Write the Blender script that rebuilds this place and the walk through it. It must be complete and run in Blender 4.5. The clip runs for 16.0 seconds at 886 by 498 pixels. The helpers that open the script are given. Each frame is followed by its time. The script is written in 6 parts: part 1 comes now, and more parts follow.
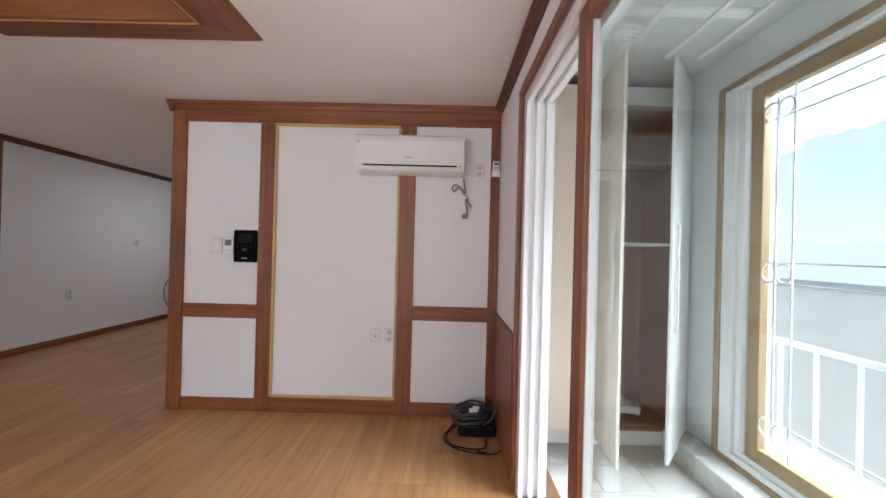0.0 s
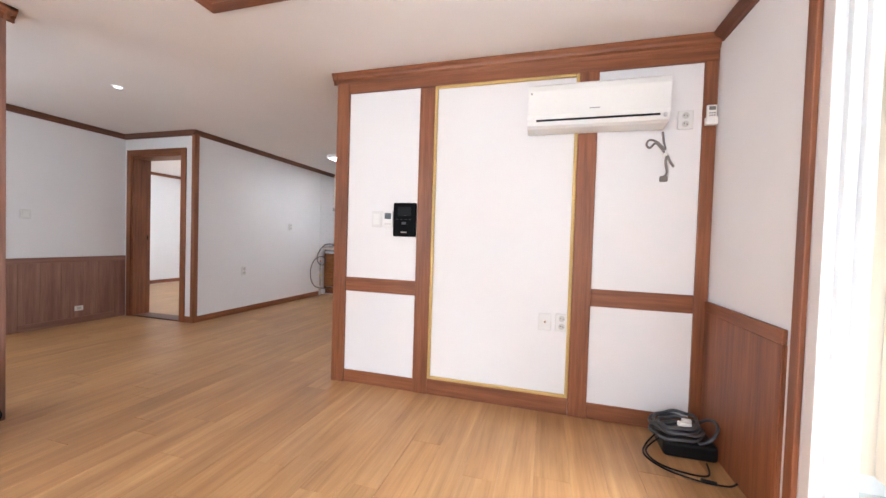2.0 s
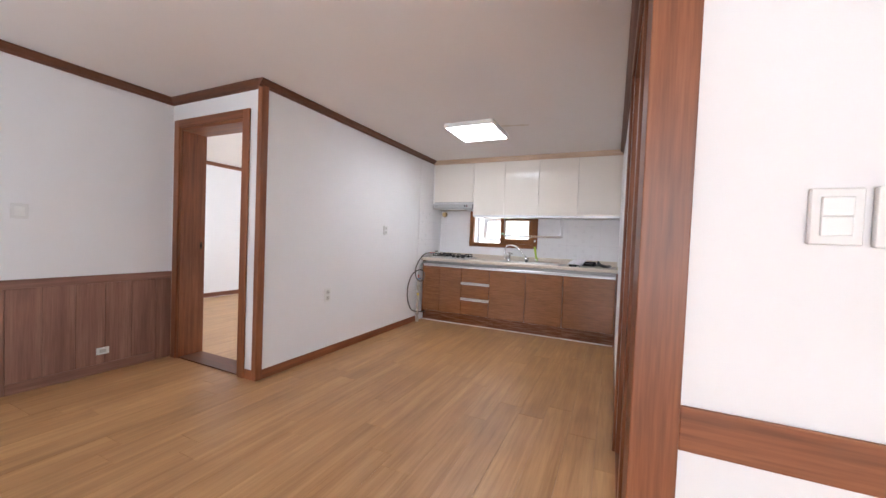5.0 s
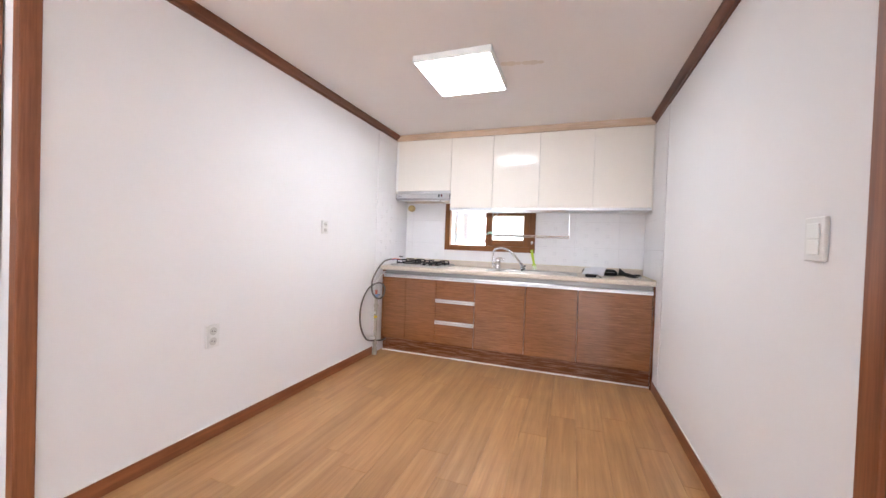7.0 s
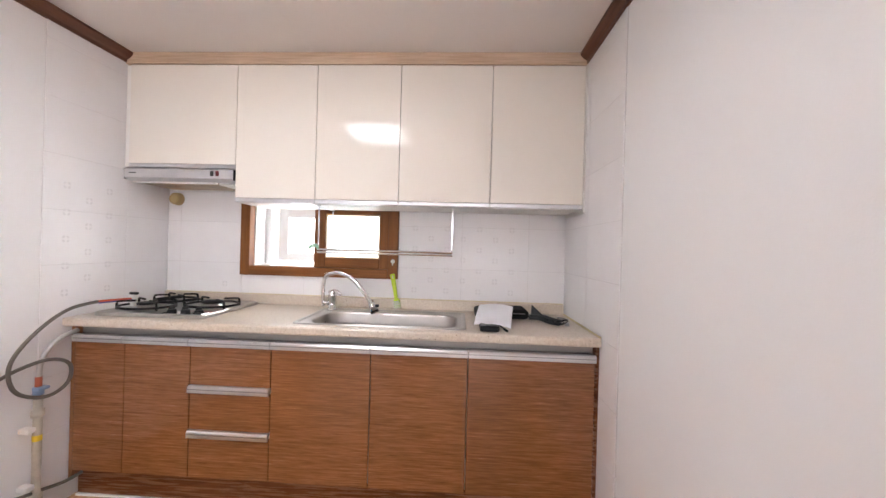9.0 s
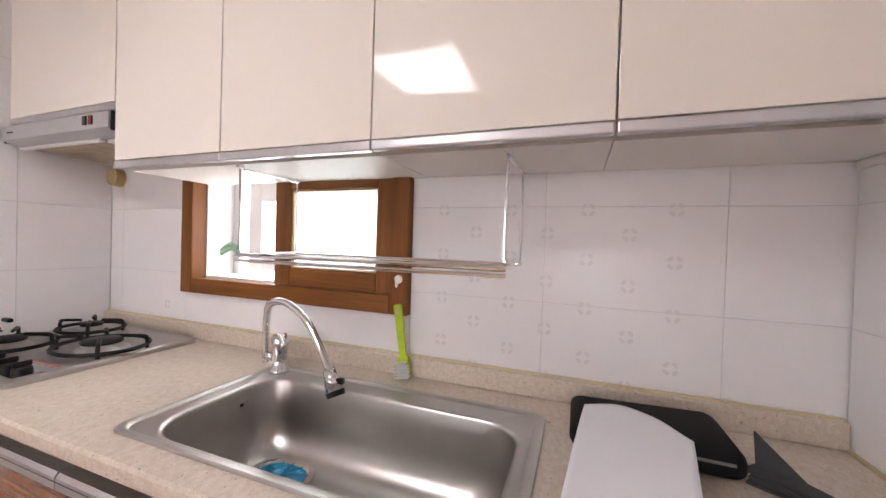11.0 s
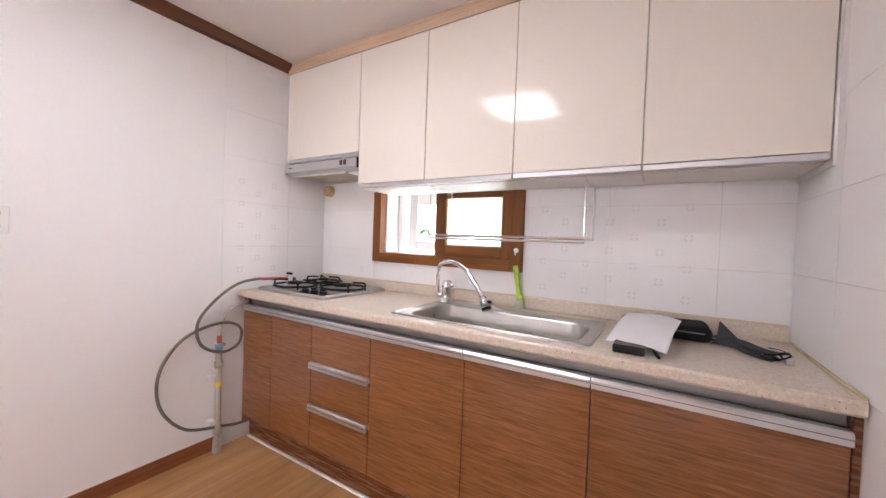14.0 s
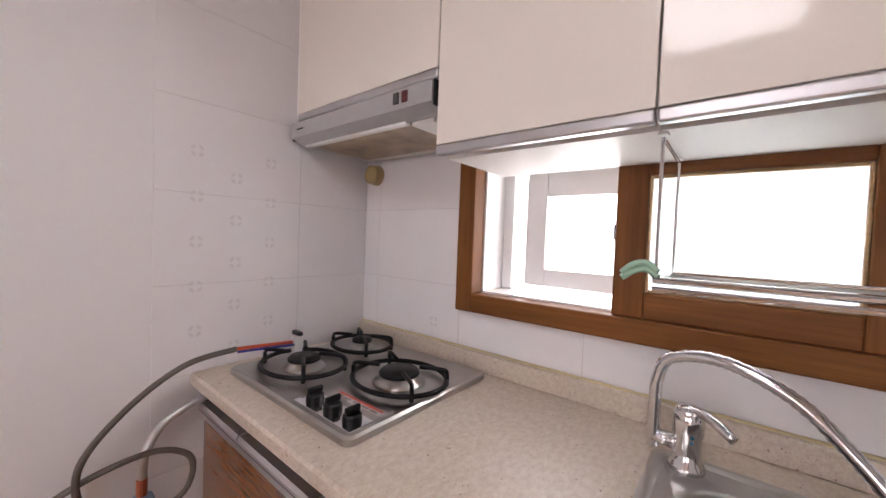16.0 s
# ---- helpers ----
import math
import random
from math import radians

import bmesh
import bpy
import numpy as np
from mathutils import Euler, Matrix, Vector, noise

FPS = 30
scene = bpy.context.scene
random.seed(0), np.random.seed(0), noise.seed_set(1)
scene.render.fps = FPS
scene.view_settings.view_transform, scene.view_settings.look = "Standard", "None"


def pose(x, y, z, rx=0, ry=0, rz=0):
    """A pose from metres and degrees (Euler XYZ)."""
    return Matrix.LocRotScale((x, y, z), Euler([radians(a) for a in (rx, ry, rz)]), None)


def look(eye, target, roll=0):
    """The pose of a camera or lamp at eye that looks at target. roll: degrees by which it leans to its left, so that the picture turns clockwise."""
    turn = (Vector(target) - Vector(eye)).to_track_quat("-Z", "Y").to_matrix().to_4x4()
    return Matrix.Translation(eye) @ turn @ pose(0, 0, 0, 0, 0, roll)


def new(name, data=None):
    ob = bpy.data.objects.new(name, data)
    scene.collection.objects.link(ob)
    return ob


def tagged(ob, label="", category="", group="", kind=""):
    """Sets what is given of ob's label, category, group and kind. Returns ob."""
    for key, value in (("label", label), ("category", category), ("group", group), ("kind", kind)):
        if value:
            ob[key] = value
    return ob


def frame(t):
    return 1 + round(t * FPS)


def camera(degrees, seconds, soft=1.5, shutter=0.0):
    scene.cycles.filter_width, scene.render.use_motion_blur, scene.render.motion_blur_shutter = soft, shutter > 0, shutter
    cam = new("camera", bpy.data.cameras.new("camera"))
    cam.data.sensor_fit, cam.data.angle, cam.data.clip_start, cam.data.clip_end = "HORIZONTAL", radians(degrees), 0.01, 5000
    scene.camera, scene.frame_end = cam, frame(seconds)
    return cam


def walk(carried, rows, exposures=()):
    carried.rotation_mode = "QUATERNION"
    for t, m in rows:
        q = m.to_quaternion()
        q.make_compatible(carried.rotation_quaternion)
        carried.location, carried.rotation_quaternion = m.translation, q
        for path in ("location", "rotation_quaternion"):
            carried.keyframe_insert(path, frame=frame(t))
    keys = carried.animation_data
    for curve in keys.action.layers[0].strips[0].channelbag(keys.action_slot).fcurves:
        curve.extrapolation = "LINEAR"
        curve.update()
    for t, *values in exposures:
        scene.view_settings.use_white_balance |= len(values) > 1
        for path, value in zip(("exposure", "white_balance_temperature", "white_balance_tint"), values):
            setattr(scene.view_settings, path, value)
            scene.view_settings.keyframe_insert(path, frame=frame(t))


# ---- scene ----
cam = camera(101.5, 16.0, soft=1.5)
PATH = [
    (0, (0.283, -0.459, 1.229), (0.267, 1.54, 1.237), 1.5),
    (0.5, (0.278, -0.409, 1.211), (0.32, 1.591, 1.217), 1.6),
    (1, (0.176, -0.355, 1.163), (0.22, 1.644, 1.161), 1.8),
    (1.5, (0.001, -0.326, 1.077), (-0.183, 1.665, 1.053), 1.8),
    (2, (-0.229, -0.184, 1.086), (-0.778, 1.739, 1.037), 1.8),
    (2.5, (-0.453, -0.032, 1.126), (-1.214, 1.817, 1.069), 2.0),
    (3, (-0.753, 0.184, 1.181), (-1.59, 1.999, 1.114), 1.9),
    (3.5, (-1.031, 0.407, 1.182), (-1.872, 2.22, 1.121), 2.0),
    (4, (-1.312, 0.695, 1.171), (-2.169, 2.502, 1.11), 2.3),
    (6.5, (-2.337, 2.077, 1.133), (-3.095, 3.927, 1.1), 2.1),
    (7, (-2.407, 2.43, 1.129), (-3.077, 4.315, 1.098), 2.0),
    (7.5, (-2.41, 2.867, 1.137), (-2.967, 4.788, 1.124), 2.0),
    (8, (-2.472, 3.274, 1.172), (-2.819, 5.244, 1.164), 1.9),
    (8.5, (-2.445, 3.629, 1.226), (-2.613, 5.622, 1.2), 1.8),
    (8.7, (-2.42, 3.817, 1.242), (-2.511, 5.815, 1.234), 1.6),
    (11, (-2.298, 5.319, 1.282), (-2.993, 7.194, 1.252), 1.8),
    (11.5, (-2.393, 5.367, 1.282), (-3.339, 7.128, 1.233), 1.9),
    (12, (-2.391, 5.235, 1.248), (-3.41, 6.955, 1.219), 2.4),
    (12.5, (-2.341, 5.082, 1.244), (-3.406, 6.775, 1.204), 2.2),
    (13, (-2.302, 4.821, 1.227), (-3.37, 6.511, 1.18), 2.2),
    (13.5, (-2.228, 4.593, 1.216), (-3.276, 6.296, 1.169), 2.2),
    (14, (-2.169, 4.538, 1.205), (-3.204, 6.249, 1.161), 2.1),
    (14.5, (-2.248, 4.71, 1.192), (-3.267, 6.43, 1.154), 2.3),
    (15, (-2.428, 4.926, 1.238), (-3.521, 6.6, 1.182), 2.1),
    (15.5, (-2.754, 5.138, 1.277), (-3.948, 6.742, 1.215), 2.3),
    (16, (-3.071, 5.364, 1.291), (-4.326, 6.92, 1.227), 2.2),
]
walk(cam, [(t, look(eye, target, roll)) for t, eye, target, roll in PATH],
     [(0, -0.34, 6150, 13), (1.0, -0.24, 6200, 12), (1.5, 0.18, 6250, 12), (2.0, 0.74, 6080, 11), (2.5, 0.85, 5980, 10), (3.0, 0.74, 5920, 10), (3.5, 0.62, 5940, 10), (4.0, 0.58, 6080, 11), (6.5, 1.42, 6150, 13), (8.0, 1.34, 6380, 14),
      (11.0, 0.98, 6850, 21), (12.5, 1.03, 6850, 22), (14.0, 1.15, 6680, 21), (15.0, 1.1, 6620, 21), (15.5, 0.9, 6720, 21), (16.0, 0.50, 6850, 24)])

# ---- light ----
world = bpy.data.worlds.new("sky")
scene.world = world
world.use_nodes = True
_sky = world.node_tree.nodes.new("ShaderNodeTexSky")
_sky.sky_type, _sky.sun_disc = "NISHITA", False
_sky.sun_elevation, _sky.sun_rotation = radians(48), radians(100)
_sky.air_density, _sky.dust_density = 0.8, 8.0
world.node_tree.nodes["Background"].inputs[1].default_value = 0.15
world.node_tree.links.new(_sky.outputs[0], world.node_tree.nodes["Background"].inputs[0])

sun = new("sun", bpy.data.lights.new("sun", "SUN"))
sun.data.energy, sun.data.angle, sun.data.color = 1.4, radians(12), (1.0, 0.95, 0.88)
sun.matrix_world = look((12, 1, 14), (1.0, 3.2, 0))


def area(name, eye, target, wide, high, watts, colour=(0.93, 0.97, 1.0)):
    """Area lamp of that size, for sky light at openings and for added fill."""
    data = bpy.data.lights.new(name, "AREA")
    data.shape, data.size, data.size_y, data.energy, data.color = "RECTANGLE", wide, high, watts, colour
    ob = new(name, data)
    ob.matrix_world = look(eye, target)
    return ob


area("balcony_daylight", (3.7, -0.2, 4.3), (0.7, -0.2, 0.4), 4.5, 3.0, 1900)
area("kitchen_window_daylight", (-4.1, 6.62, 1.45), (-4.1, 5.0, 1.45), 3.2, 1.7, 60)
# Added fill from behind the camera, where no window is seen
area("back_window_daylight", (-1.2, -2.12, 1.35), (-1.2, 2.0, 1.1), 2.2, 1.5, 57, (0.97, 0.98, 1.0))
area("bedroom_window_daylight", (-5.8, 6.68, 1.4), (-6.2, 3.0, 1.1), 1.6, 1.3, 15)
area("side_room_window_daylight", (0.78, 4.4, 1.4), (-2.0, 4.6, 1.1), 1.6, 1.3, 20)
# Small added fill inside the bathroom; no window is built there
area("bathroom_window_daylight", (-6.9, 0.62, 1.85), (-6.4, 2.2, 1.0), 0.5, 0.4, 3)
# Added fill for the hall; its source is assumed, never seen
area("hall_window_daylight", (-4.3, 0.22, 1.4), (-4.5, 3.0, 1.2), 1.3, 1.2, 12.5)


# ---- materials ----
def nodes_of(name, rough=0.5, metal=0.0, colour=(0.8, 0.8, 0.8)):
    m = bpy.data.materials.new(name)
    m.use_nodes = True
    b = m.node_tree.nodes["Principled BSDF"]
    b.inputs["Base Color"].default_value = (*colour, 1)
    b.inputs["Roughness"].default_value, b.inputs["Metallic"].default_value = rough, metal
    return m, m.node_tree, b


def noise_node(tree, scale, stretch=(1, 1, 1), detail=4.0, rough=0.55, jitter=False):
    geo = tree.nodes.new("ShaderNodeNewGeometry")
    mp = tree.nodes.new("ShaderNodeMapping")
    mp.inputs["Scale"].default_value = stretch
    src = geo.outputs["Position"]
    if jitter:
        info = tree.nodes.new("ShaderNodeObjectInfo")
        add = tree.nodes.new("ShaderNodeVectorMath")
        mul = tree.nodes.new("ShaderNodeVectorMath")
        mul.operation = "SCALE"
        mul.inputs[0].default_value = (37.0, 23.0, 51.0)
        tree.links.new(info.outputs["Random"], mul.inputs["Scale"])
        tree.links.new(src, add.inputs[0])
        tree.links.new(mul.outputs[0], add.inputs[1])
        src = add.outputs[0]
    tree.links.new(src, mp.inputs["Vector"])
    n = tree.nodes.new("ShaderNodeTexNoise")
    n.inputs["Scale"].default_value, n.inputs["Detail"].default_value, n.inputs["Roughness"].default_value = scale, detail, rough
    tree.links.new(mp.outputs[0], n.inputs["Vector"])
    return n.outputs["Fac"]


def ramp(tree, fac, stops):
    r = tree.nodes.new("ShaderNodeValToRGB")
    while len(r.color_ramp.elements) < len(stops):
        r.color_ramp.elements.new(0.5)
    for e, (p, c) in zip(r.color_ramp.elements, stops):
        e.position, e.color = p, (*c, 1)
    tree.links.new(fac, r.inputs[0])
    return r.outputs[0]


def blend(tree, a, b, fac, mode="MULTIPLY"):
    m = tree.nodes.new("ShaderNodeMix")
    m.data_type, m.blend_type = "RGBA", mode
    m.inputs[0].default_value = fac
    tree.links.new(a, m.inputs[6])
    tree.links.new(b, m.inputs[7])
    return m.outputs[2]


def bump(tree, bsdf, fac, strength, distance):
    b = tree.nodes.new("ShaderNodeBump")
    b.inputs["Strength"].default_value, b.inputs["Distance"].default_value = strength, distance
    tree.links.new(fac, b.inputs["Height"])
    tree.links.new(b.outputs[0], bsdf.inputs["Normal"])


def rough_from(tree, bsdf, fac, low, high):
    r = tree.nodes.new("ShaderNodeMapRange")
    r.inputs["To Min"].default_value, r.inputs["To Max"].default_value = low, high
    tree.links.new(fac, r.inputs["Value"])
    tree.links.new(r.outputs[0], bsdf.inputs["Roughness"])


def wood(name, dark, mid, light, axis, rough=0.42, grain=28.0, fine=140.0, relief=0.15, jitter=False, coat=0.0, pores=0.7, apart=1.0):
    """Wood grain that runs along one world axis; apart darkens some pieces against others."""
    m, t, b = nodes_of(name, rough)
    long = [1.0, 1.0, 1.0]
    long["xyz".index(axis)] = 0.045
    a = noise_node(t, grain, long, 5, 0.6, jitter)
    f = noise_node(t, fine, long, 3, 0.6, jitter)
    w = noise_node(t, 2.2, (1, 1, 1), 3, 0.5, jitter)
    c = ramp(t, a, [(0.30, dark), (0.5, mid), (0.72, light)])
    c = blend(t, c, ramp(t, f, [(0.32, (0.72, 0.68, 0.64)), (0.58, (1, 1, 1))]), pores)
    c = blend(t, c, ramp(t, w, [(0.3, (0.84, 0.83, 0.82)), (0.7, (1.06, 1.05, 1.04))]), 0.8)
    if apart < 1:
        info = t.nodes.new("ShaderNodeObjectInfo")
        c = blend(t, c, ramp(t, info.outputs["Random"], [(0.0, (apart, apart * 0.985, apart * 0.96)), (1.0, (1.05, 1.05, 1.05))]), 1.0)
    t.links.new(c, b.inputs["Base Color"])
    rough_from(t, b, a, rough - 0.06, rough + 0.1)
    bump(t, b, f, relief, 0.0008)
    b.inputs["Coat Weight"].default_value, b.inputs["Coat Roughness"].default_value = coat, 0.12
    return m


def painted(name, colour, rough=0.85, relief=0.12, scale=260.0, vary=0.05, distance=0.0012):
    m, t, b = nodes_of(name, rough)
    n = noise_node(t, scale, (1, 1, 1), 3)
    big = noise_node(t, 1.3, (1, 1, 1), 4)
    lo = tuple(c * (1 - vary) for c in colour)
    t.links.new(ramp(t, big, [(0.3, lo), (0.7, colour)]), b.inputs["Base Color"])
    rough_from(t, b, n, rough - 0.05, min(1, rough + 0.05))
    bump(t, b, n, relief, distance)
    return m


def plain(name, colour, rough=0.4, metal=0.0, vary=0.06, scale=40.0):
    m, t, b = nodes_of(name, rough, metal)
    n = noise_node(t, scale, (1, 1, 1), 4)
    lo = tuple(c * (1 - vary) for c in colour)
    t.links.new(ramp(t, n, [(0.3, lo), (0.7, colour)]), b.inputs["Base Color"])
    rough_from(t, b, n, max(0.02, rough - 0.05), rough + 0.07)
    return m


def brushed(name, colour, rough, stretch):
    m, t, b = nodes_of(name, rough, 1.0, colour)
    n = noise_node(t, 900, (1, 1, 1), 2)
    w = noise_node(t, 7, (1, 1, 1), 4)
    t.links.new(ramp(t, w, [(0.3, tuple(c * 0.85 for c in colour)), (0.7, colour)]), b.inputs["Base Color"])
    rough_from(t, b, n, rough - 0.02, rough + 0.03)
    return m


def pane_glass(name, tint=(1, 1, 1), gloss=0.05, haze=0.0, haze_colour=(0.9, 0.96, 0.98)):
    """Thin window glass: clear, with a mirror film that grows at a slant; haze makes it frosted."""
    m = bpy.data.materials.new(name)
    m.use_nodes = True
    t = m.node_tree
    t.nodes.remove(t.nodes["Principled BSDF"])
    out = t.nodes["Material Output"]
    tr, gl, mix = t.nodes.new("ShaderNodeBsdfTransparent"), t.nodes.new("ShaderNodeBsdfGlossy"), t.nodes.new("ShaderNodeMixShader")
    tr.inputs[0].default_value, gl.inputs["Roughness"].default_value = (*tint, 1), 0.02
    lw, pw, mr = t.nodes.new("ShaderNodeLayerWeight"), t.nodes.new("ShaderNodeMath"), t.nodes.new("ShaderNodeMapRange")
    lw.inputs[0].default_value = 0.5
    pw.operation, pw.inputs[1].default_value = "POWER", 4.0
    mr.inputs["To Min"].default_value, mr.inputs["To Max"].default_value = 0.02, 0.55
    t.links.new(lw.outputs["Facing"], pw.inputs[0])
    t.links.new(pw.outputs[0], mr.inputs["Value"])
    t.links.new(mr.outputs[0], mix.inputs[0])
    t.links.new(tr.outputs[0], mix.inputs[1])
    t.links.new(gl.outputs[0], mix.inputs[2])
    last = mix.outputs[0]
    if haze:
        tl, mx = t.nodes.new("ShaderNodeBsdfTranslucent"), t.nodes.new("ShaderNodeMixShader")
        tl.inputs[0].default_value, mx.inputs[0].default_value = (*haze_colour, 1), haze
        t.links.new(last, mx.inputs[1])
        t.links.new(tl.outputs[0], mx.inputs[2])
        last = mx.outputs[0]
    t.links.new(last, out.inputs[0])
    return m


def glowing(name, colour, strength):
    m, t, b = nodes_of(name, 0.5, 0, colour)
    b.inputs["Emission Color"].default_value, b.inputs["Emission Strength"].default_value = (*colour, 1), strength
    return m


TRIM = [(0.155, 0.049, 0.019), (0.245, 0.083, 0.033), (0.325, 0.123, 0.053)]
WOOD = {a: wood("trim_wood_" + a, *TRIM, a) for a in "xyz"}
CROWN = {a: wood("crown_wood_" + a, (0.095, 0.032, 0.015), (0.15, 0.052, 0.025), (0.205, 0.077, 0.038), a) for a in "xy"}
WAINS = wood("wainscot_wood", (0.20, 0.094, 0.064), (0.275, 0.137, 0.098), (0.36, 0.195, 0.147), "z", 0.5, 20, 110)
WAINS_Y = wood("wainscot_rail_wood", (0.20, 0.094, 0.064), (0.275, 0.137, 0.098), (0.36, 0.195, 0.147), "y", 0.5, 20, 110)
DOORWOOD = wood("door_wood", (0.15, 0.06, 0.022), (0.22, 0.092, 0.036), (0.28, 0.125, 0.055), "z", 0.4, 16, 90)
WINWOOD = {a: wood("window_wood_" + a, (0.15, 0.050, 0.011), (0.215, 0.077, 0.018), (0.275, 0.108, 0.030), a, 0.45, 26, 130) for a in "xz"}
PLANK = wood("floor_plank_wood", (0.385, 0.195, 0.078), (0.475, 0.26, 0.11), (0.56, 0.33, 0.152), "y", 0.36, 19, 85, 0.04, True, 0.0, 0.5, 0.91)
CAB = [(0.165, 0.058, 0.019), (0.252, 0.098, 0.034), (0.335, 0.145, 0.057)]
CABWOOD = wood("cabinet_front_wood", *CAB, "x", 0.22, 190, 420, 0.0, False, 0.5, 0.6)
CABWOOD_Y = wood("cabinet_end_wood", *CAB, "y", 0.22, 190, 420, 0.0, False, 0.5, 0.6)
# Cabinet wood mixed darker, for the plinth and right end panel
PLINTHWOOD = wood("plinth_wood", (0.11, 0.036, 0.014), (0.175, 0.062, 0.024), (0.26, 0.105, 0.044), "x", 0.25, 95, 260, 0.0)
FILLER = wood("filler_wood", (0.58, 0.42, 0.29), (0.66, 0.49, 0.35), (0.72, 0.56, 0.42), "x", 0.5, 20, 120, 0.05)
PAPER = painted("white_wallpaper", (0.79, 0.785, 0.79), 0.88, 0.25, 210, 0.03)
CEILING = painted("ceiling_paper", (0.80, 0.765, 0.745), 0.9, 0.2, 240, 0.03)
GILT, _t, _b = nodes_of("gilt_moulding", 0.35, 0.75, (0.60, 0.42, 0.17))
bump(_t, _b, noise_node(_t, 170, (1, 1, 1), 2), 0.9, 0.004)
TILE = plain("white_glazed_tile", (0.80, 0.79, 0.80), 0.32, 0, 0.03, 6)
GROUT = painted("tile_grout", (0.62, 0.60, 0.58), 0.9)
WHITEGROUT = painted("white_grout", (0.62, 0.605, 0.60), 0.9)
MOTIF = plain("tile_flower_print", (0.760, 0.747, 0.756), 0.12)
GLOSS = plain("cream_gloss_laminate", (0.78, 0.735, 0.67), 0.06, 0, 0.015, 2)
CARCASS = painted("white_melamine", (0.78, 0.76, 0.73), 0.5, 0.05)
ALU = brushed("brushed_aluminium", (0.66, 0.66, 0.68), 0.32, (0.03, 1, 1))
STEEL = brushed("brushed_stainless", (0.50, 0.485, 0.465), 0.29, (0.05, 1, 1))
CHROME = plain("chrome", (0.78, 0.78, 0.79), 0.08, 1.0)
BLACK = plain("black_plastic", (0.007, 0.007, 0.008), 0.35)
CASTIRON = plain("black_enamel", (0.006, 0.006, 0.007), 0.45)
WHITEP = plain("white_plastic", (0.78, 0.78, 0.76), 0.32, 0, 0.02)
CREAMP = plain("ivory_plastic", (0.72, 0.69, 0.60), 0.35, 0, 0.03)
PVC = plain("white_pvc", (0.80, 0.80, 0.80), 0.3, 0, 0.02)
GREYRUB = plain("grey_rubber_hose", (0.135, 0.12, 0.105), 0.45, 0.3)
STONE, _t, _b = nodes_of("speckled_stone", 0.35)
_n = noise_node(_t, 95, (1, 0.6, 1), 4, 0.6)
_s = noise_node(_t, 330, (1, 1, 1), 2, 0.5)
_c = ramp(_t, _n, [(0.35, (0.55, 0.465, 0.38)), (0.55, (0.62, 0.54, 0.455)), (0.7, (0.66, 0.59, 0.51))])
_c = blend(_t, _c, ramp(_t, _s, [(0.30, (0.62, 0.54, 0.48)), (0.40, (1, 1, 1))]), 0.7)
_q = noise_node(_t, 140, (1, 1, 1), 1, 0.4)
_c = blend(_t, _c, ramp(_t, _q, [(0.215, (0.36, 0.24, 0.17)), (0.27, (1, 1, 1))]), 0.9)
_t.links.new(_c, _b.inputs["Base Color"])
BALTILE = plain("grey_porcelain_tile", (0.50, 0.50, 0.48), 0.25, 0, 0.1, 9)
CLEAR = pane_glass("clear_glass", (0.965, 0.99, 0.985))
GLOSS.node_tree.nodes["Principled BSDF"].inputs["Specular IOR Level"].default_value = 0.29
for _m in (BLACK, CASTIRON):
    _m.node_tree.nodes["Principled BSDF"].inputs["Specular IOR Level"].default_value = 0.22
TILE.node_tree.nodes["Principled BSDF"].inputs["Specular IOR Level"].default_value = 0.38
for _m in WINWOOD.values():
    _m.node_tree.nodes["Principled BSDF"].inputs["Specular IOR Level"].default_value = 0.25
FROST = pane_glass("frosted_glass", (0.97, 1, 0.99), 0.05, 0.55)


def dull(m, level):
    """Less mirror on a dark surface."""
    m.node_tree.nodes["Principled BSDF"].inputs["Specular IOR Level"].default_value = level
    return m


# ---- building helpers ----
ORIGIN = {}


def thing(name, at, label, category, group="", kind=""):
    ob = new(name)
    ob.location = at
    ob.empty_display_size = 0.1
    ORIGIN[ob] = Vector(at)
    return tagged(ob, label, category, group, kind)


def part(name, bm, material, parent=None, label=""):
    """One mesh from a bmesh in world metres, under a thing or a part."""
    me = bpy.data.meshes.new(name)
    if parent is not None:
        o = ORIGIN[parent]
        bmesh.ops.translate(bm, verts=bm.verts, vec=-o)
    bm.to_mesh(me)
    bm.free()
    me.materials.append(material)
    ob = new(name, me)
    if parent is not None:
        ob.parent = parent
        ORIGIN[ob] = o
    if label:
        ob["label"] = label
    return ob


def box(bm, x0, x1, y0, y1, z0, z1, bevel=0.0, segs=2):
    m = Matrix.LocRotScale(((x0 + x1) / 2, (y0 + y1) / 2, (z0 + z1) / 2), None, (abs(x1 - x0), abs(y1 - y0), abs(z1 - z0)))
    vs = bmesh.ops.create_cube(bm, size=1, matrix=m)["verts"]
    if bevel:
        es = list({e for v in vs for e in v.link_edges})
        bmesh.ops.bevel(bm, geom=es, offset=bevel, segments=segs, profile=0.5, affect="EDGES")
    return bm


def B(x0, x1, y0, y1, z0, z1, bevel=0.0, segs=2):
    return box(bmesh.new(), x0, x1, y0, y1, z0, z1, bevel, segs)


def smooth(ob):
    for p in ob.data.polygons:
        p.use_smooth = True
    return ob


def cyl(bm, a, b, r, r2=None, n=16):
    a, b = Vector(a), Vector(b)
    q = (b - a).to_track_quat("Z", "Y").to_matrix().to_4x4()
    bmesh.ops.create_cone(bm, cap_ends=True, segments=n, radius1=r, radius2=r if r2 is None else r2, depth=(b - a).length,
                          matrix=Matrix.Translation((a + b) / 2) @ q)
    return bm


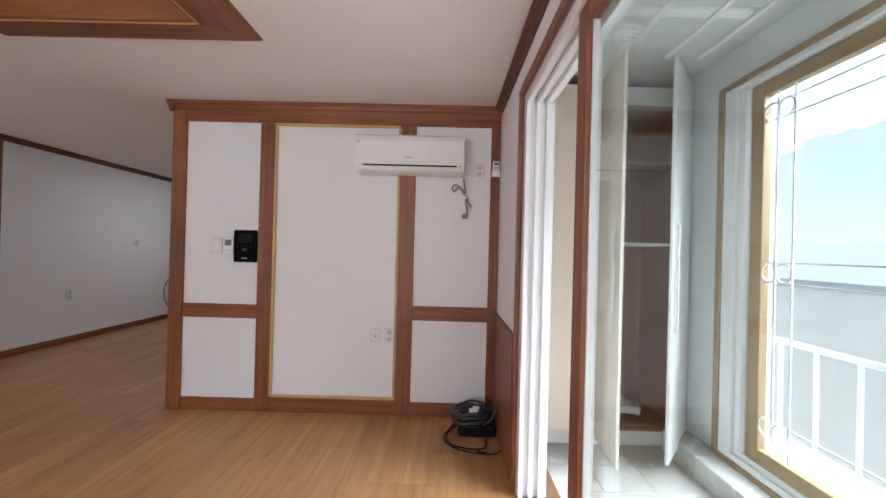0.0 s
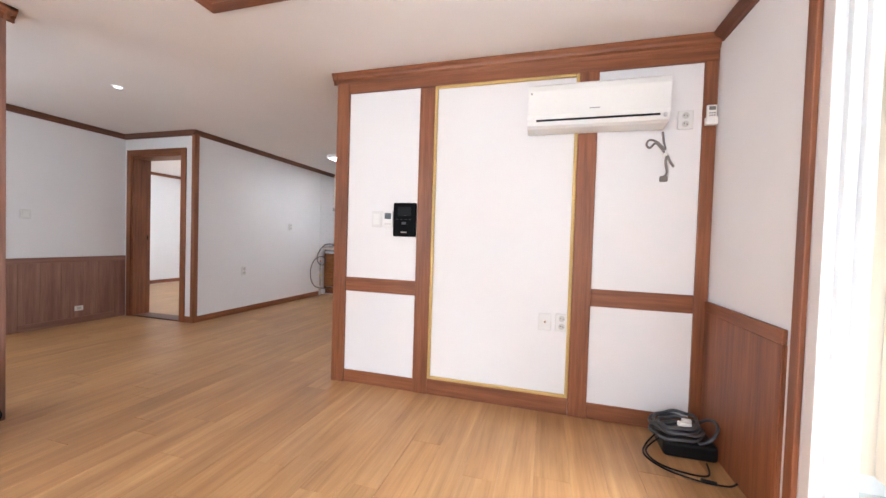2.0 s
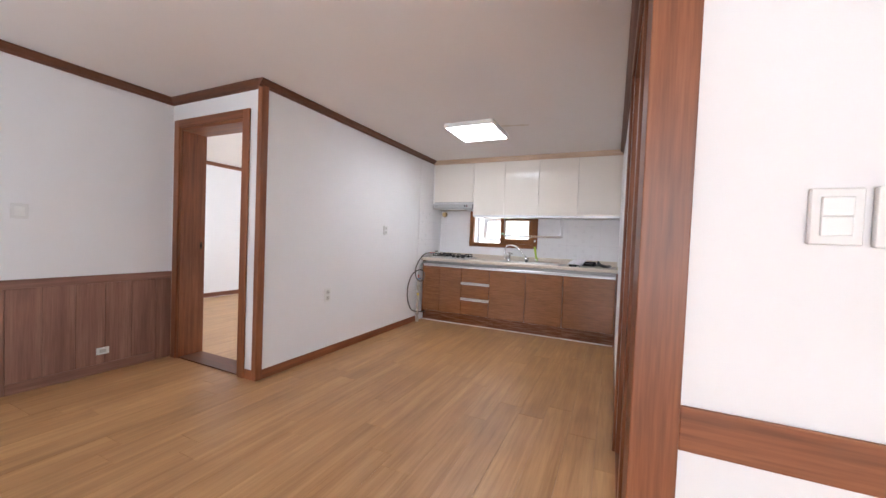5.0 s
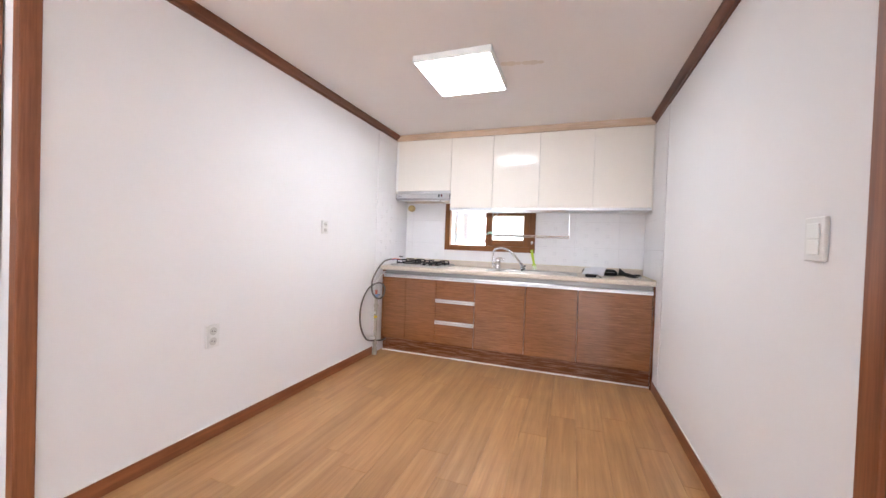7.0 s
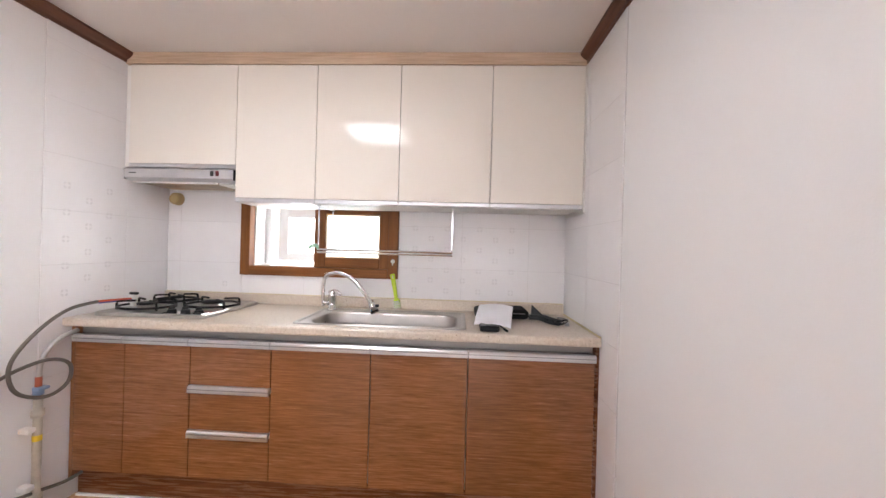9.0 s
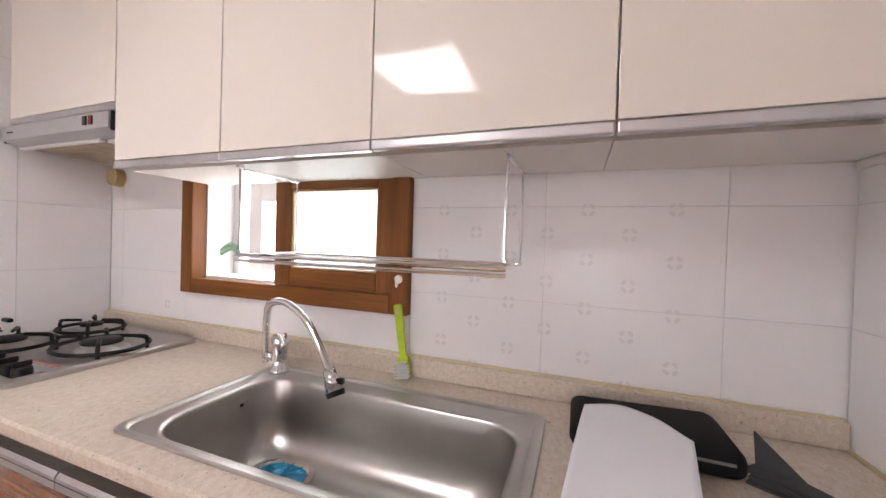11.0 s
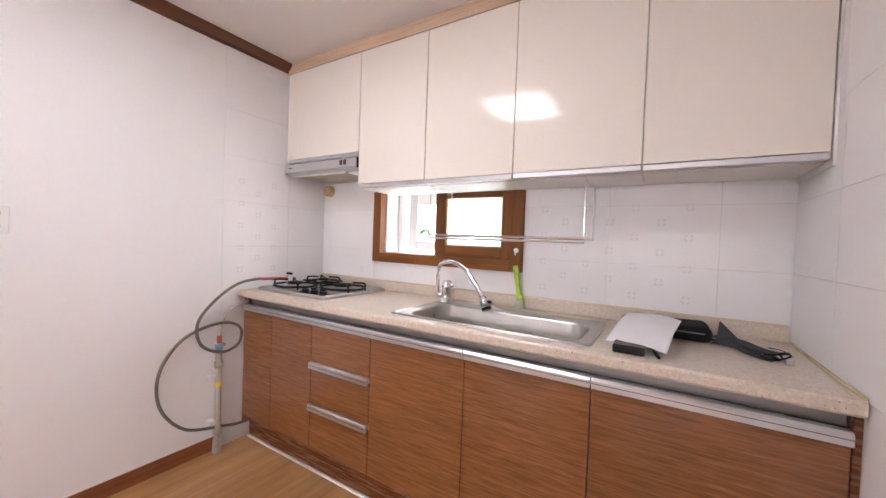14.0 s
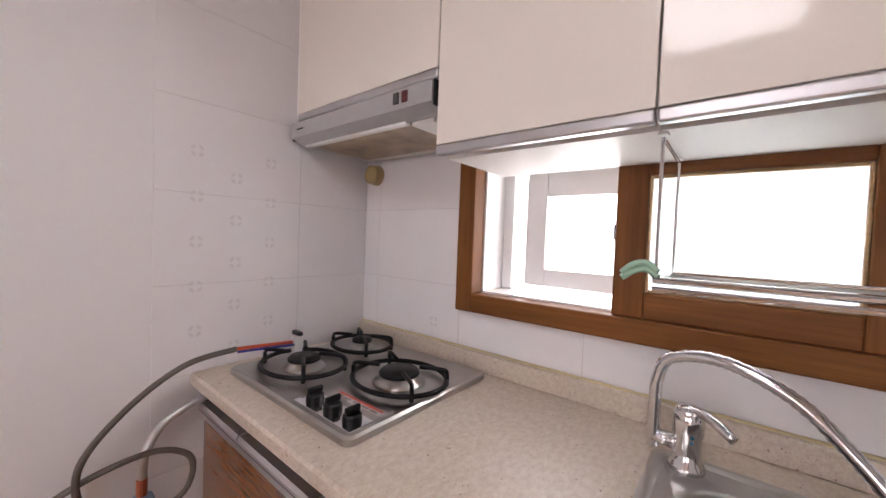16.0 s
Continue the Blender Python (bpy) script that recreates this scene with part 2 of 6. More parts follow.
def spline(points, steps=8, closed=False):
    """A smooth line through a few points."""
    p = [Vector(v) for v in points]
    n, out = len(p), []
    for i in range(n if closed else n - 1):
        a, b, c, d = (p[(i + k) % n] if closed else p[min(max(i + k, 0), n - 1)] for k in (-1, 0, 1, 2))
        for s in range(steps):
            t = s / steps
            out.append(0.5 * (2 * b + (c - a) * t + (2 * a - 5 * b + 4 * c - d) * t * t + (3 * b - 3 * c + d - a) * t ** 3))
    if not closed:
        out.append(p[-1])
    return out


def tube(bm, pts, r, n=8, closed=False, ridges=0.0):
    """A round tube along a line; ridges makes it ribbed like a flexible hose."""
    pts = [Vector(v) for v in pts]
    rings, up = [], Vector((0.13, 0.21, 0.97)).normalized()
    for i, p in enumerate(pts):
        a = pts[i - 1] if i or closed else p
        b = pts[(i + 1) % len(pts)] if i < len(pts) - 1 or closed else p
        d = (b - a).normalized()
        s = d.cross(up)
        s = s.normalized() if s.length > 1e-4 else Vector((1, 0, 0))
        u = s.cross(d)
        rr = r + (ridges if i % 2 else 0)
        rings.append([bm.verts.new(p + rr * (math.cos(k * math.tau / n) * s + math.sin(k * math.tau / n) * u)) for k in range(n)])
    for i in range(len(rings) - (0 if closed else 1)):
        r0, r1 = rings[i], rings[(i + 1) % len(rings)]
        for k in range(n):
            bm.faces.new((r0[k], r0[(k + 1) % n], r1[(k + 1) % n], r1[k]))
    if not closed:
        bm.faces.new(rings[0][::-1])
        bm.faces.new(rings[-1])
    bmesh.ops.recalc_face_normals(bm, faces=bm.faces)
    return bm


def lathe(bm, at, profile, n=24):
    """A turned shape about an upright axis from (radius, height) pairs."""
    at = Vector(at)
    rings = [[bm.verts.new(at + Vector((r * math.cos(k * math.tau / n), r * math.sin(k * math.tau / n), z))) for k in range(n)] for r, z in profile]
    for r0, r1 in zip(rings, rings[1:]):
        for k in range(n):
            bm.faces.new((r0[k], r0[(k + 1) % n], r1[(k + 1) % n], r1[k]))
    bm.faces.new(rings[0][::-1])
    bm.faces.new(rings[-1])
    bmesh.ops.recalc_face_normals(bm, faces=bm.faces)
    return bm


def extrude_profile(bm, section, axis, lo, hi):
    """A moulding: a section of points (across, up) swept along x or y; across is the other level axis."""
    def place(a, u, s):
        return (s, a, u) if axis == "x" else (a, s, u)
    r0 = [bm.verts.new(place(a, u, lo)) for a, u in section]
    r1 = [bm.verts.new(place(a, u, hi)) for a, u in section]
    n = len(section)
    for k in range(n):
        bm.faces.new((r0[k], r0[(k + 1) % n], r1[(k + 1) % n], r1[k]))
    bm.faces.new(r0[::-1])
    bm.faces.new(r1)
    bmesh.ops.recalc_face_normals(bm, faces=bm.faces)
    return bm


def structure(name, bm, material, label, category, parent=None):
    ob = part(name, bm, material, parent)
    ORIGIN[ob] = Vector((0, 0, 0))
    return tagged(ob, label, category, "", "structure")


# ---- plan ----
H = 2.29                      # ceiling
XR = 0.67                     # living room, wall to the balcony
YP = 2.22                     # panelled partition
XK, XE = -4.26, -1.752        # kitchen side walls
YB = 6.33                     # kitchen back wall
XB = -5.40                    # bathroom wall
YD = 3.14                     # bedroom door wall
XS, YS = -3.13, 1.07          # living room's other wall and its end

# ---- large structure ----
bm = bmesh.new()
box(bm, -5.6, 0.9, -2.3, 6.9, -0.25, -0.012)
structure("floor", bm, painted("floor_bed", (0.16, 0.085, 0.04), 0.8), "warm oak laminate floor of narrow planks", "floor")
floor = bpy.data.objects["floor"]
structure("floor_bedroom", B(-8.0, -4.42, 3.29, 7.2, -0.2, -0.004), wood("bedroom_floor_wood", (0.42, 0.23, 0.10), (0.52, 0.31, 0.14), (0.6, 0.38, 0.19), "y", 0.35, 17, 75, 0.05),
          "pale oak laminate floor of the bedroom", "floor")

# ceiling with the raised well over the living room
RX0, RX1, RY0, RY1 = -1.81, -0.90, -0.75, 1.18
bm = bmesh.new()
box(bm, -8.2, RX0, -2.4, 7.3, H, H + 0.25)
box(bm, RX1, 0.80, -2.4, 7.3, H, H + 0.25)
box(bm, RX0, RX1, -2.4, RY0, H, H + 0.25)
box(bm, RX0, RX1, RY1, 7.3, H, H + 0.25)
box(bm, RX0, RX1, RY0, RY1, H + 0.12, H + 0.25)
structure("ceiling", bm, CEILING, "off-white papered ceiling with a raised well", "ceiling")


def wall(name, pieces, label="white papered wall"):
    bm = bmesh.new()
    for p in pieces:
        box(bm, *p)
    return structure(name, bm, PAPER, label, "wall")


wall("wall_partition", [(-1.58, XR, YP + 0.012, YP + 0.15, 0, H), (XE, -1.58, YP + 0.012, 2.48, 0, H)], "white papered partition behind timber framing")
wall("wall_kitchen_east", [(XE, -1.60, 3.475, YB, 0, H), (XE, -1.60, 2.48, 3.475, 2.08, H)], "white papered kitchen side wall")
wall("wall_kitchen_west", [(XK - 0.15, XK, YD, YB, 0, H)], "white papered kitchen side wall with sockets")
WX0, WX1, WZ0, WZ1 = -3.71, -2.83, 1.115, 1.54
wall("wall_kitchen_back", [(-4.41, WX0, YB, YB + 0.22, 0, H), (WX1, -1.6, YB, YB + 0.22, 0, H), (WX0, WX1, YB, YB + 0.22, 0, WZ0), (WX0, WX1, YB, YB + 0.22, WZ1, H)],
     "kitchen back wall with a small window opening")
DX0, DX1, DZ = -5.285, -4.445, 2.03
wall("wall_bedroom_door", [(XB - 0.15, DX0, YD, YD + 0.20, 0, H), (DX1, XK - 0.15, YD, YD + 0.20, 0, H), (DX0, DX1, YD, YD + 0.20, DZ, H)], "white papered wall around the bedroom doorway")
BY0, BY1, BZ = 1.22, 1.985, 2.02
wall("wall_bathroom", [(XB - 0.15, XB, BY1, YD, 0, H), (XB - 0.15, XB, -2.3, BY0, 0, H), (XB - 0.15, XB, BY0, BY1, BZ, H)], "white papered wall with a timber dado")
wall("wall_living_west", [(XS - 0.15, XS, -2.15, YS, 0, H)], "white papered wall with a timber dado")
SY0, SY1, SZ = -1.55, 1.40, 2.03
wall("wall_living_east", [(XR, XR + 0.15, SY1, YP + 0.15, 0, H), (XR, XR + 0.15, -2.15, SY0, 0, H), (XR, XR + 0.15, SY0, SY1, SZ, H)], "white papered wall around the sliding balcony door")
# Unseen wall; its opening is assumed, to go with the back fill
wall("wall_living_south", [(XS - 0.15, -2.3, -2.3, -2.15, 0, H), (-0.1, XR + 0.15, -2.3, -2.15, 0, H), (-2.3, -0.1, -2.3, -2.15, 0, 0.6), (-2.3, -0.1, -2.3, -2.15, 2.1, H)])
# Opening in this unseen wall is made up to let the hall fill in
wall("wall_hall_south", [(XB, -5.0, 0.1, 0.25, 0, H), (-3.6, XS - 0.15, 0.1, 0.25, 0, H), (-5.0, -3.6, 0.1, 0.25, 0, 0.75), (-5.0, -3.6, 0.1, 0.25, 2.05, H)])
wall("wall_bedroom_far", [(-8.0, -6.6, 6.6, 6.75, 0, H), (-5.0, -4.41, 6.6, 6.75, 0, H), (-6.6, -5.0, 6.6, 6.75, 0, 0.75), (-6.6, -5.0, 6.6, 6.75, 2.05, H)])
wall("wall_bedroom_west", [(-8.15, -8.0, 3.0, 6.75, 0, H)])
wall("wall_bedroom_south", [(-8.0, XB - 0.15, YD, YD + 0.20, 0, H)])
wall("wall_side_room_far", [(-1.6, 0.85, 6.15, 6.3, 0, H)])
wall("wall_side_room_east", [(XR + 0.03, XR + 0.18, YP + 0.15, 3.6, 0, H), (XR + 0.03, XR + 0.18, 5.2, 6.15, 0, H), (XR + 0.03, XR + 0.18, 3.6, 5.2, 0, 0.75), (XR + 0.03, XR + 0.18, 3.6, 5.2, 2.05, H)])


# ---- mouldings ----
def crown(name, axis, lo, hi, face, side, mat=None, drop=0.075, out=0.045, label="dark timber ceiling cornice"):
    """A stepped cornice under the ceiling on a wall face; side is the way out into the room."""
    s = side
    sec = [(face + s * 0.001, H - 0.002), (face + s * out, H - 0.002), (face + s * out, H - 0.016), (face + s * out * 0.72, H - 0.03), (face + s * out * 0.6, H - drop * 0.6),
           (face + s * out * 0.3, H - drop * 0.72), (face + s * out * 0.25, H - drop), (face + s * 0.001, H - drop)]
    bm = extrude_profile(bmesh.new(), sec, axis, lo, hi)
    return structure(name, bm, (mat or CROWN)[axis], label, "cornice")


crown("cornice_partition", "x", XE - 0.045, XR, YP, -1, WOOD)
crown("cornice_partition_end", "y", YP - 0.045, 2.40, XE, -1, WOOD)
crown("cornice_kitchen_west", "y", YD - 0.04, 6.0, XK, 1, None, 0.058)
crown("cornice_kitchen_east", "y", 2.40, 6.0, XE, -1, None, 0.058)
crown("cornice_bedroom_wall", "x", XB, XK, YD, -1, None, 0.062)
crown("cornice_bathroom_wall", "y", 0.25, YD, XB, 1, None, 0.062)
crown("cornice_living_east", "y", -2.15, YP - 0.046, XR, -1, CROWN, 0.06, 0.05)
crown("cornice_living_west", "y", -2.15, YS + 0.045, XS, 1, WOOD)
crown("cornice_living_west_end", "x", XS - 0.15, XS + 0.045, YS, 1, WOOD)
for nm, ax, lo, hi, fc, sd in (("cornice_bedroom_west", "y", 3.3, 6.6, -8.0, 1), ("cornice_side_room_far", "x", -1.6, 0.7, 6.15, -1)):
    crown(nm, ax, lo, hi, fc, sd, WOOD, 0.06, 0.03)


def baseboard(name, x0, x1, y0, y1, axis, h=0.075):
    return structure(name, B(x0, x1, y0, y1, 0.0, h, 0.003), WOOD[axis], "brown timber skirting board", "baseboard")


baseboard("baseboard_kitchen_west", XK, XK + 0.012, YD, 5.60, "y")
baseboard("baseboard_kitchen_east", XE - 0.012, XE, 3.541, 5.78, "y")
baseboard("baseboard_bedroom_door", DX1 + 0.065, XK - 0.03, YD - 0.012, YD, "x")
baseboard("baseboard_bedroom_west", -8.0, -7.988, 3.3, 6.6, "y")
baseboard("baseboard_side_room_far", -1.6, 0.7, 6.138, 6.15, "x")
baseboard("baseboard_side_room_east", XR + 0.018, XR + 0.03, 2.4, 6.138, "y")
for nm, x0, x1, y0, y1 in (("west", XK + 0.0005, XK + 0.006, YD + 0.05, 5.60), ("east", XE - 0.006, XE - 0.0005, 3.541, 5.555)):
    structure("trim_sealant_" + nm, B(x0, x1, y0, y1, 0.0752, 0.080), WHITEP, "thin white sealant line on the skirting", "trim")
structure("trim_kitchen_corner", B(XK - 0.035, XK + 0.014, YD - 0.014, YD + 0.045, 0, H - 0.004, 0.004), WOOD["z"], "brown timber corner post", "trim")

# timber well trim in the ceiling
well = thing("ceiling_well_frame", ((RX0 + RX1) / 2, (RY0 + RY1) / 2, H), "stepped brown timber frame round the ceiling well", "ceiling trim")


def well_side(axis, edge, lo, hi, way):
    sec = [(edge, H + 0.10), (edge, H - 0.045), (edge + way * 0.02, H - 0.045), (edge + way * 0.03, H - 0.03), (edge + way * 0.08, H - 0.028),
           (edge + way * 0.09, H - 0.018), (edge + way * 0.14, H - 0.016), (edge + way * 0.15, H - 0.001), (edge + way * 0.004, H - 0.001), (edge + way * 0.004, H + 0.10)]
    sec = [(edge + (a - edge) * 1.46 - way * 0.004, u) for a, u in sec]
    bm = bmesh.new()
    g0, g1 = [], []
    for a, u in sec:
        k = (a - edge) * way
        p0, p1 = (lo - k, a, u), (hi + k, a, u)
        if axis == "y":
            p0, p1 = (a, lo - k, u), (a, hi + k, u)
        g0.append(bm.verts.new(p0))
        g1.append(bm.verts.new(p1))
    n = len(sec)
    for k in range(n):
        bm.faces.new((g0[k], g0[(k + 1) % n], g1[(k + 1) % n], g1[k]))
    bmesh.ops.recalc_face_normals(bm, faces=bm.faces)
    part("side_moulding", bm, WOOD[axis], well)
    bm = bmesh.new()
    g = edge + way * 0.016
    if axis == "x":
        box(bm, lo - 0.016, hi + 0.016, g - 0.004, g + 0.004, H - 0.051, H - 0.043, 0.002, 1)
    else:
        box(bm, g - 0.004, g + 0.004, lo - 0.016, hi + 0.016, H - 0.051, H - 0.043, 0.002, 1)
    part("gilt_bead", bm, GILT, well, "thin gilt bead")


well_side("x", RY1, RX0, RX1, 1)
well_side("x", RY0, RX0, RX1, -1)
well_side("y", RX1, RY0, RY1, 1)
well_side("y", RX0, RY0, RY1, -1)

# ---- partition's timber framing ----
frame_t = thing("panel_framing", (-0.5, YP, 0), "reddish-brown timber framing dividing white wall panels", "wall panelling")


def framing(name, x0, x1, z0, z1, axis, proud=0.0, label=""):
    return part(name, B(x0, x1, YP - proud, YP + 0.011, z0, z1, 0.003), WOOD[axis], frame_t, label)


framing("stile", XE - 0.012, -1.665, 0, 2.215, "z", 0.014)
framing("stile", -1.112, -1.004, 0, 2.14, "z", 0.006)
framing("stile", -0.066, 0.045, 0, 2.16, "z", 0.006)
framing("stile", 0.60, XR - 0.002, 0, 2.16, "z", 0.006)
framing("top_rail", -1.664, XR - 0.002, 2.145, 2.216, "x", 0.010)
framing("middle_rail", -1.664, -1.113, 0.687, 0.790, "x")
framing("middle_rail", 0.046, 0.599, 0.705, 0.812, "x")
framing("bottom_rail", -1.664, -1.113, 0, 0.094, "x")
framing("bottom_rail", -1.003, -0.067, 0, 0.110, "x")
framing("bottom_rail", 0.046, 0.599, 0, 0.100, "x")
part("end_board", B(XE - 0.012, XE, YP + 0.012, 2.40, 0, 2.216, 0.003), WOOD["z"], frame_t)
gx0, gx1, gz0, gz1 = -1.003, -0.067, 0.111, 2.144
for x0, x1, z0, z1 in ((gx0, gx0 + 0.02, gz0, gz1), (gx1 - 0.02, gx1, gz0, gz1), (gx0 + 0.02, gx1 - 0.02, gz0, gz0 + 0.02), (gx0 + 0.02, gx1 - 0.02, gz1 - 0.02, gz1)):
    bm = B(x0, x1, YP - 0.012, YP + 0.011, z0, z1, 0.006)
    upright = z1 - z0 > 0.5
    lo, hi, k = (z0, z1, 0.016) if upright else (x0, x1, 0.016)
    for i in range(int((hi - lo) / 0.03)):
        s = lo + 0.015 + i * 0.03
        c = ((x0 + x1) / 2, YP - 0.013, s) if upright else (s, YP - 0.013, (z0 + z1) / 2)
        bmesh.ops.create_icosphere(bm, subdivisions=1, radius=0.007, matrix=Matrix.Translation(c) @ Matrix.Diagonal((1, 0.6, 1, 1)))
    part("gilt_moulding", bm, GILT, frame_t, "carved gilt picture moulding")


# ---- dados ----
def dado_y(name, face, side, y0, y1, top, pitch=0.17, ledge=None, WAINS=WAINS, WAINS_Y=WAINS_Y, label="faded red-brown timber dado of upright boards", stiles=None):
    """Timber boarding on a wall that runs along y."""
    d = thing(name, (face, (y0 + y1) / 2, 0), label, "wainscot", "", "structure")
    a, b = sorted((face, face + side * 0.010))
    part("backing", B(a, b, y0, y1, 0, top - 0.06), WAINS, d)
    a, b = sorted((face + side * 0.0, face + side * 0.020))
    part("top_rail", B(a, b, y0, y1, top - 0.06, top, 0.004), WAINS_Y, d)
    if stiles:
        a, b = sorted((face + side * 0.010, face + side * 0.019))
        part("stile", B(a, b, y0, y0 + stiles[0] - 0.002, 0, top - 0.061, 0.003), WAINS, d)
        part("stile", B(a, b, y1 - stiles[1] + 0.002, y1, 0, top - 0.061, 0.003), WAINS, d)
        y0, y1 = y0 + stiles[0], y1 - stiles[1]
    n = max(1, round((y1 - y0) / pitch))
    w = (y1 - y0) / n
    a, b = sorted((face + side * 0.010, face + side * 0.017))
    for i in range(n):
        part("board", B(a, b, y0 + i * w + 0.002, y0 + (i + 1) * w - 0.002, 0.075 if ledge else 0.0, top - 0.061, 0.002, 1), WAINS, d)
    if ledge:
        a, b = sorted((face + side * 0.010, face + side * 0.024))
        part("skirting", B(a, b, ledge[0], ledge[1], 0, 0.074, 0.003), WAINS_Y, d)
    return d


dado_y("dado_bathroom_wall", XB, 1, BY1 + 0.065, YD - 0.001, 0.765, 0.18, (BY1 + 0.17, YD - 0.125), stiles=(0.105, 0.12))
dado_y("dado_living_west", XS, 1, -2.15, YS - 0.066, 0.79, 0.15)
dado_y("dado_living_east", XR, -1, 1.50, YP - 0.008, 0.785, 0.7, None, WOOD["z"], WOOD["y"], "plain brown timber dado beside the balcony door")
structure("trim_living_west_end", B(XS - 0.16, XS + 0.016, YS - 0.065, YS + 0.012, 0, 2.216, 0.004), WAINS, "timber post at the end of the wall", "trim")


# ---- doorways ----
def doorway_x(name, x0, x1, y0, y1, top, label):
    """Timber lining and casing of an opening in a wall that runs along x; y0 is the face seen."""
    d = thing(name, ((x0 + x1) / 2, y0, 0), label, "door frame", "", "structure")
    for a, b in ((x0, x0 + 0.03), (x1 - 0.03, x1)):
        part("jamb", B(a, b, y0 - 0.004, y1 + 0.004, 0, top), WOOD["z"], d)
    part("head", B(x0 + 0.03, x1 - 0.03, y0 - 0.004, y1 + 0.004, top - 0.03, top), WOOD["x"], d)
    for a, b in ((x0 - 0.065, x0 + 0.006), (x1 - 0.006, x1 + 0.065)):
        part("casing", B(a, b, y0 - 0.020, y0 - 0.005, 0, top + 0.06, 0.004), WOOD["z"], d)
    part("casing", B(x0 + 0.007, x1 - 0.007, y0 - 0.020, y0 - 0.005, top - 0.006, top + 0.06, 0.004), WOOD["x"], d)
    part("threshold", B(x0 + 0.03, x1 - 0.03, y0 + 0.0, y1, 0.001, 0.012, 0.002), CROWN["x"], d)
    return d


def doorway_y(name, y0, y1, xf, xb, top, label, wz, wy, sill=0.0, stop=None):
    """The same in a wall that runs along y; xf is the face seen, xb the back."""
    d = thing(name, (xf, (y0 + y1) / 2, 0), label, "door frame", "", "structure")
    s = 1 if xf > xb else -1
    lo, hi = sorted((xf + s * 0.004, xb - s * 0.004))
    for a, b in ((y0, y0 + 0.03), (y1 - 0.03, y1)):
        part("jamb", B(lo, hi, a, b, 0, top), wz, d)
    part("head", B(lo, hi, y0 + 0.03, y1 - 0.03, top - 0.03, top), wy, d)
    c0, c1 = sorted((xf + s * 0.005, xf + s * 0.020))
    for a, b in ((y0 - 0.065, y0 + 0.006), (y1 - 0.006, y1 + 0.065)):
        part("casing", B(c0, c1, a, b, 0, top + 0.06, 0.004), wz, d)
    part("casing", B(c0, c1, y0 + 0.007, y1 - 0.007, top - 0.006, top + 0.06, 0.004), wy, d)
    if sill:
        part("threshold", B(lo, hi, y0 + 0.03, y1 - 0.03, 0.001, sill, 0.003), wy, d)
    if stop:
        m = (xf + xb) / 2
        part("stop", B(m - 0.02, m + 0.02, y1 - 0.045, y1 - 0.0301, 0, top - 0.03, 0.003), wz, d)
    return d


doorway_x("door_bedroom_frame", DX0, DX1, YD, YD + 0.20, DZ, "reddish-brown timber frame of the bedroom doorway")
doorway_y("door_bathroom_frame", BY0, BY1, XB, XB - 0.15, BZ, "faded brown timber frame of the bathroom doorway", WAINS, WAINS_Y, 0.09)
dw = doorway_y("door_side_room_frame", 2.48, 3.475, XE, -1.60, 2.08, "brown timber frame of a side room doorway", WOOD["z"], WOOD["y"], 0.012, True)
plate = part("strike_plate", B(-1.632, -1.606, 3.4425, 3.4445, 0.955, 1.025, 0.0005, 1), ALU, dw, "small steel strike plate")
# Black block on the plate gives the dark of the hole
part("latch_hole", B(-1.625, -1.613, 3.4415, 3.4424, 0.975, 1.005), BLACK, plate)

BRONZE = plain("dark_bronze", (0.10, 0.055, 0.03), 0.4, 0.6)
bf = bpy.data.objects["door_bedroom_frame"]
plate = part("strike_plate", B(DX0 + 0.0302, DX0 + 0.0315, YD + 0.160, YD + 0.18, 0.965, 1.03, 0.0004, 1), BRONZE, bf, "small dark strike plate")
# Hole's dark is a black block here too
part("latch_hole", B(DX0 + 0.0316, DX0 + 0.0322, YD + 0.164, YD + 0.176, 0.985, 1.01), BLACK, plate)

# ---- bathroom seen through its door ----
BT = plain("grey_white_bath_tile", (0.56, 0.60, 0.62), 0.25, 0, 0.05)
BTD = plain("grey_bath_tile", (0.16, 0.185, 0.19), 0.25, 0, 0.08)
bm = bmesh.new()
box(bm, -7.2, -7.05, 0.3, 3.0, -0.1, H)
box(bm, -7.05, XB - 0.15, 2.55, 2.70, -0.1, H)
box(bm, -7.05, XB - 0.15, 0.4, 0.55, -0.1, H)
structure("wall_bathroom_inside", bm, BT, "pale tiled bathroom walls", "wall")
structure("trim_bathroom_band", B(-7.05, XB - 0.16, 2.542, 2.55, 1.12, 1.72), BTD, "band of dark grey tile on the bathroom wall", "trim")
structure("trim_bathroom_band_end", B(-7.05, -7.042, 0.55, 2.54, 1.12, 1.72), BTD, "band of dark grey tile on the bathroom wall", "trim")
structure("floor_bathroom", B(-7.05, XB - 0.15, 0.55, 2.55, -0.1, -0.03), BTD, "dark tiled bathroom floor", "floor")
bl = thing("bathroom_ceiling_light", (-6.80, 2.20, H), "bright round ceiling lamp in the bathroom", "lamp")
part("base", lathe(bmesh.new(), (-6.80, 2.20, H), [(0.13, -0.001), (0.13, -0.02), (0.11, -0.03)], 24), PVC, bl)
smooth(part("diffuser", lathe(bmesh.new(), (-6.80, 2.20, H), [(0.109, -0.0305), (0.09, -0.055), (0.03, -0.068), (0.004, -0.07)], 24), glowing("bath_lamp", (0.9, 0.96, 1.0), 6.0), bl))
bs = thing("bathroom_basin", (-6.62, 2.33, 0), "white ceramic pedestal basin with a chrome tap", "basin")
bm = bmesh.new()
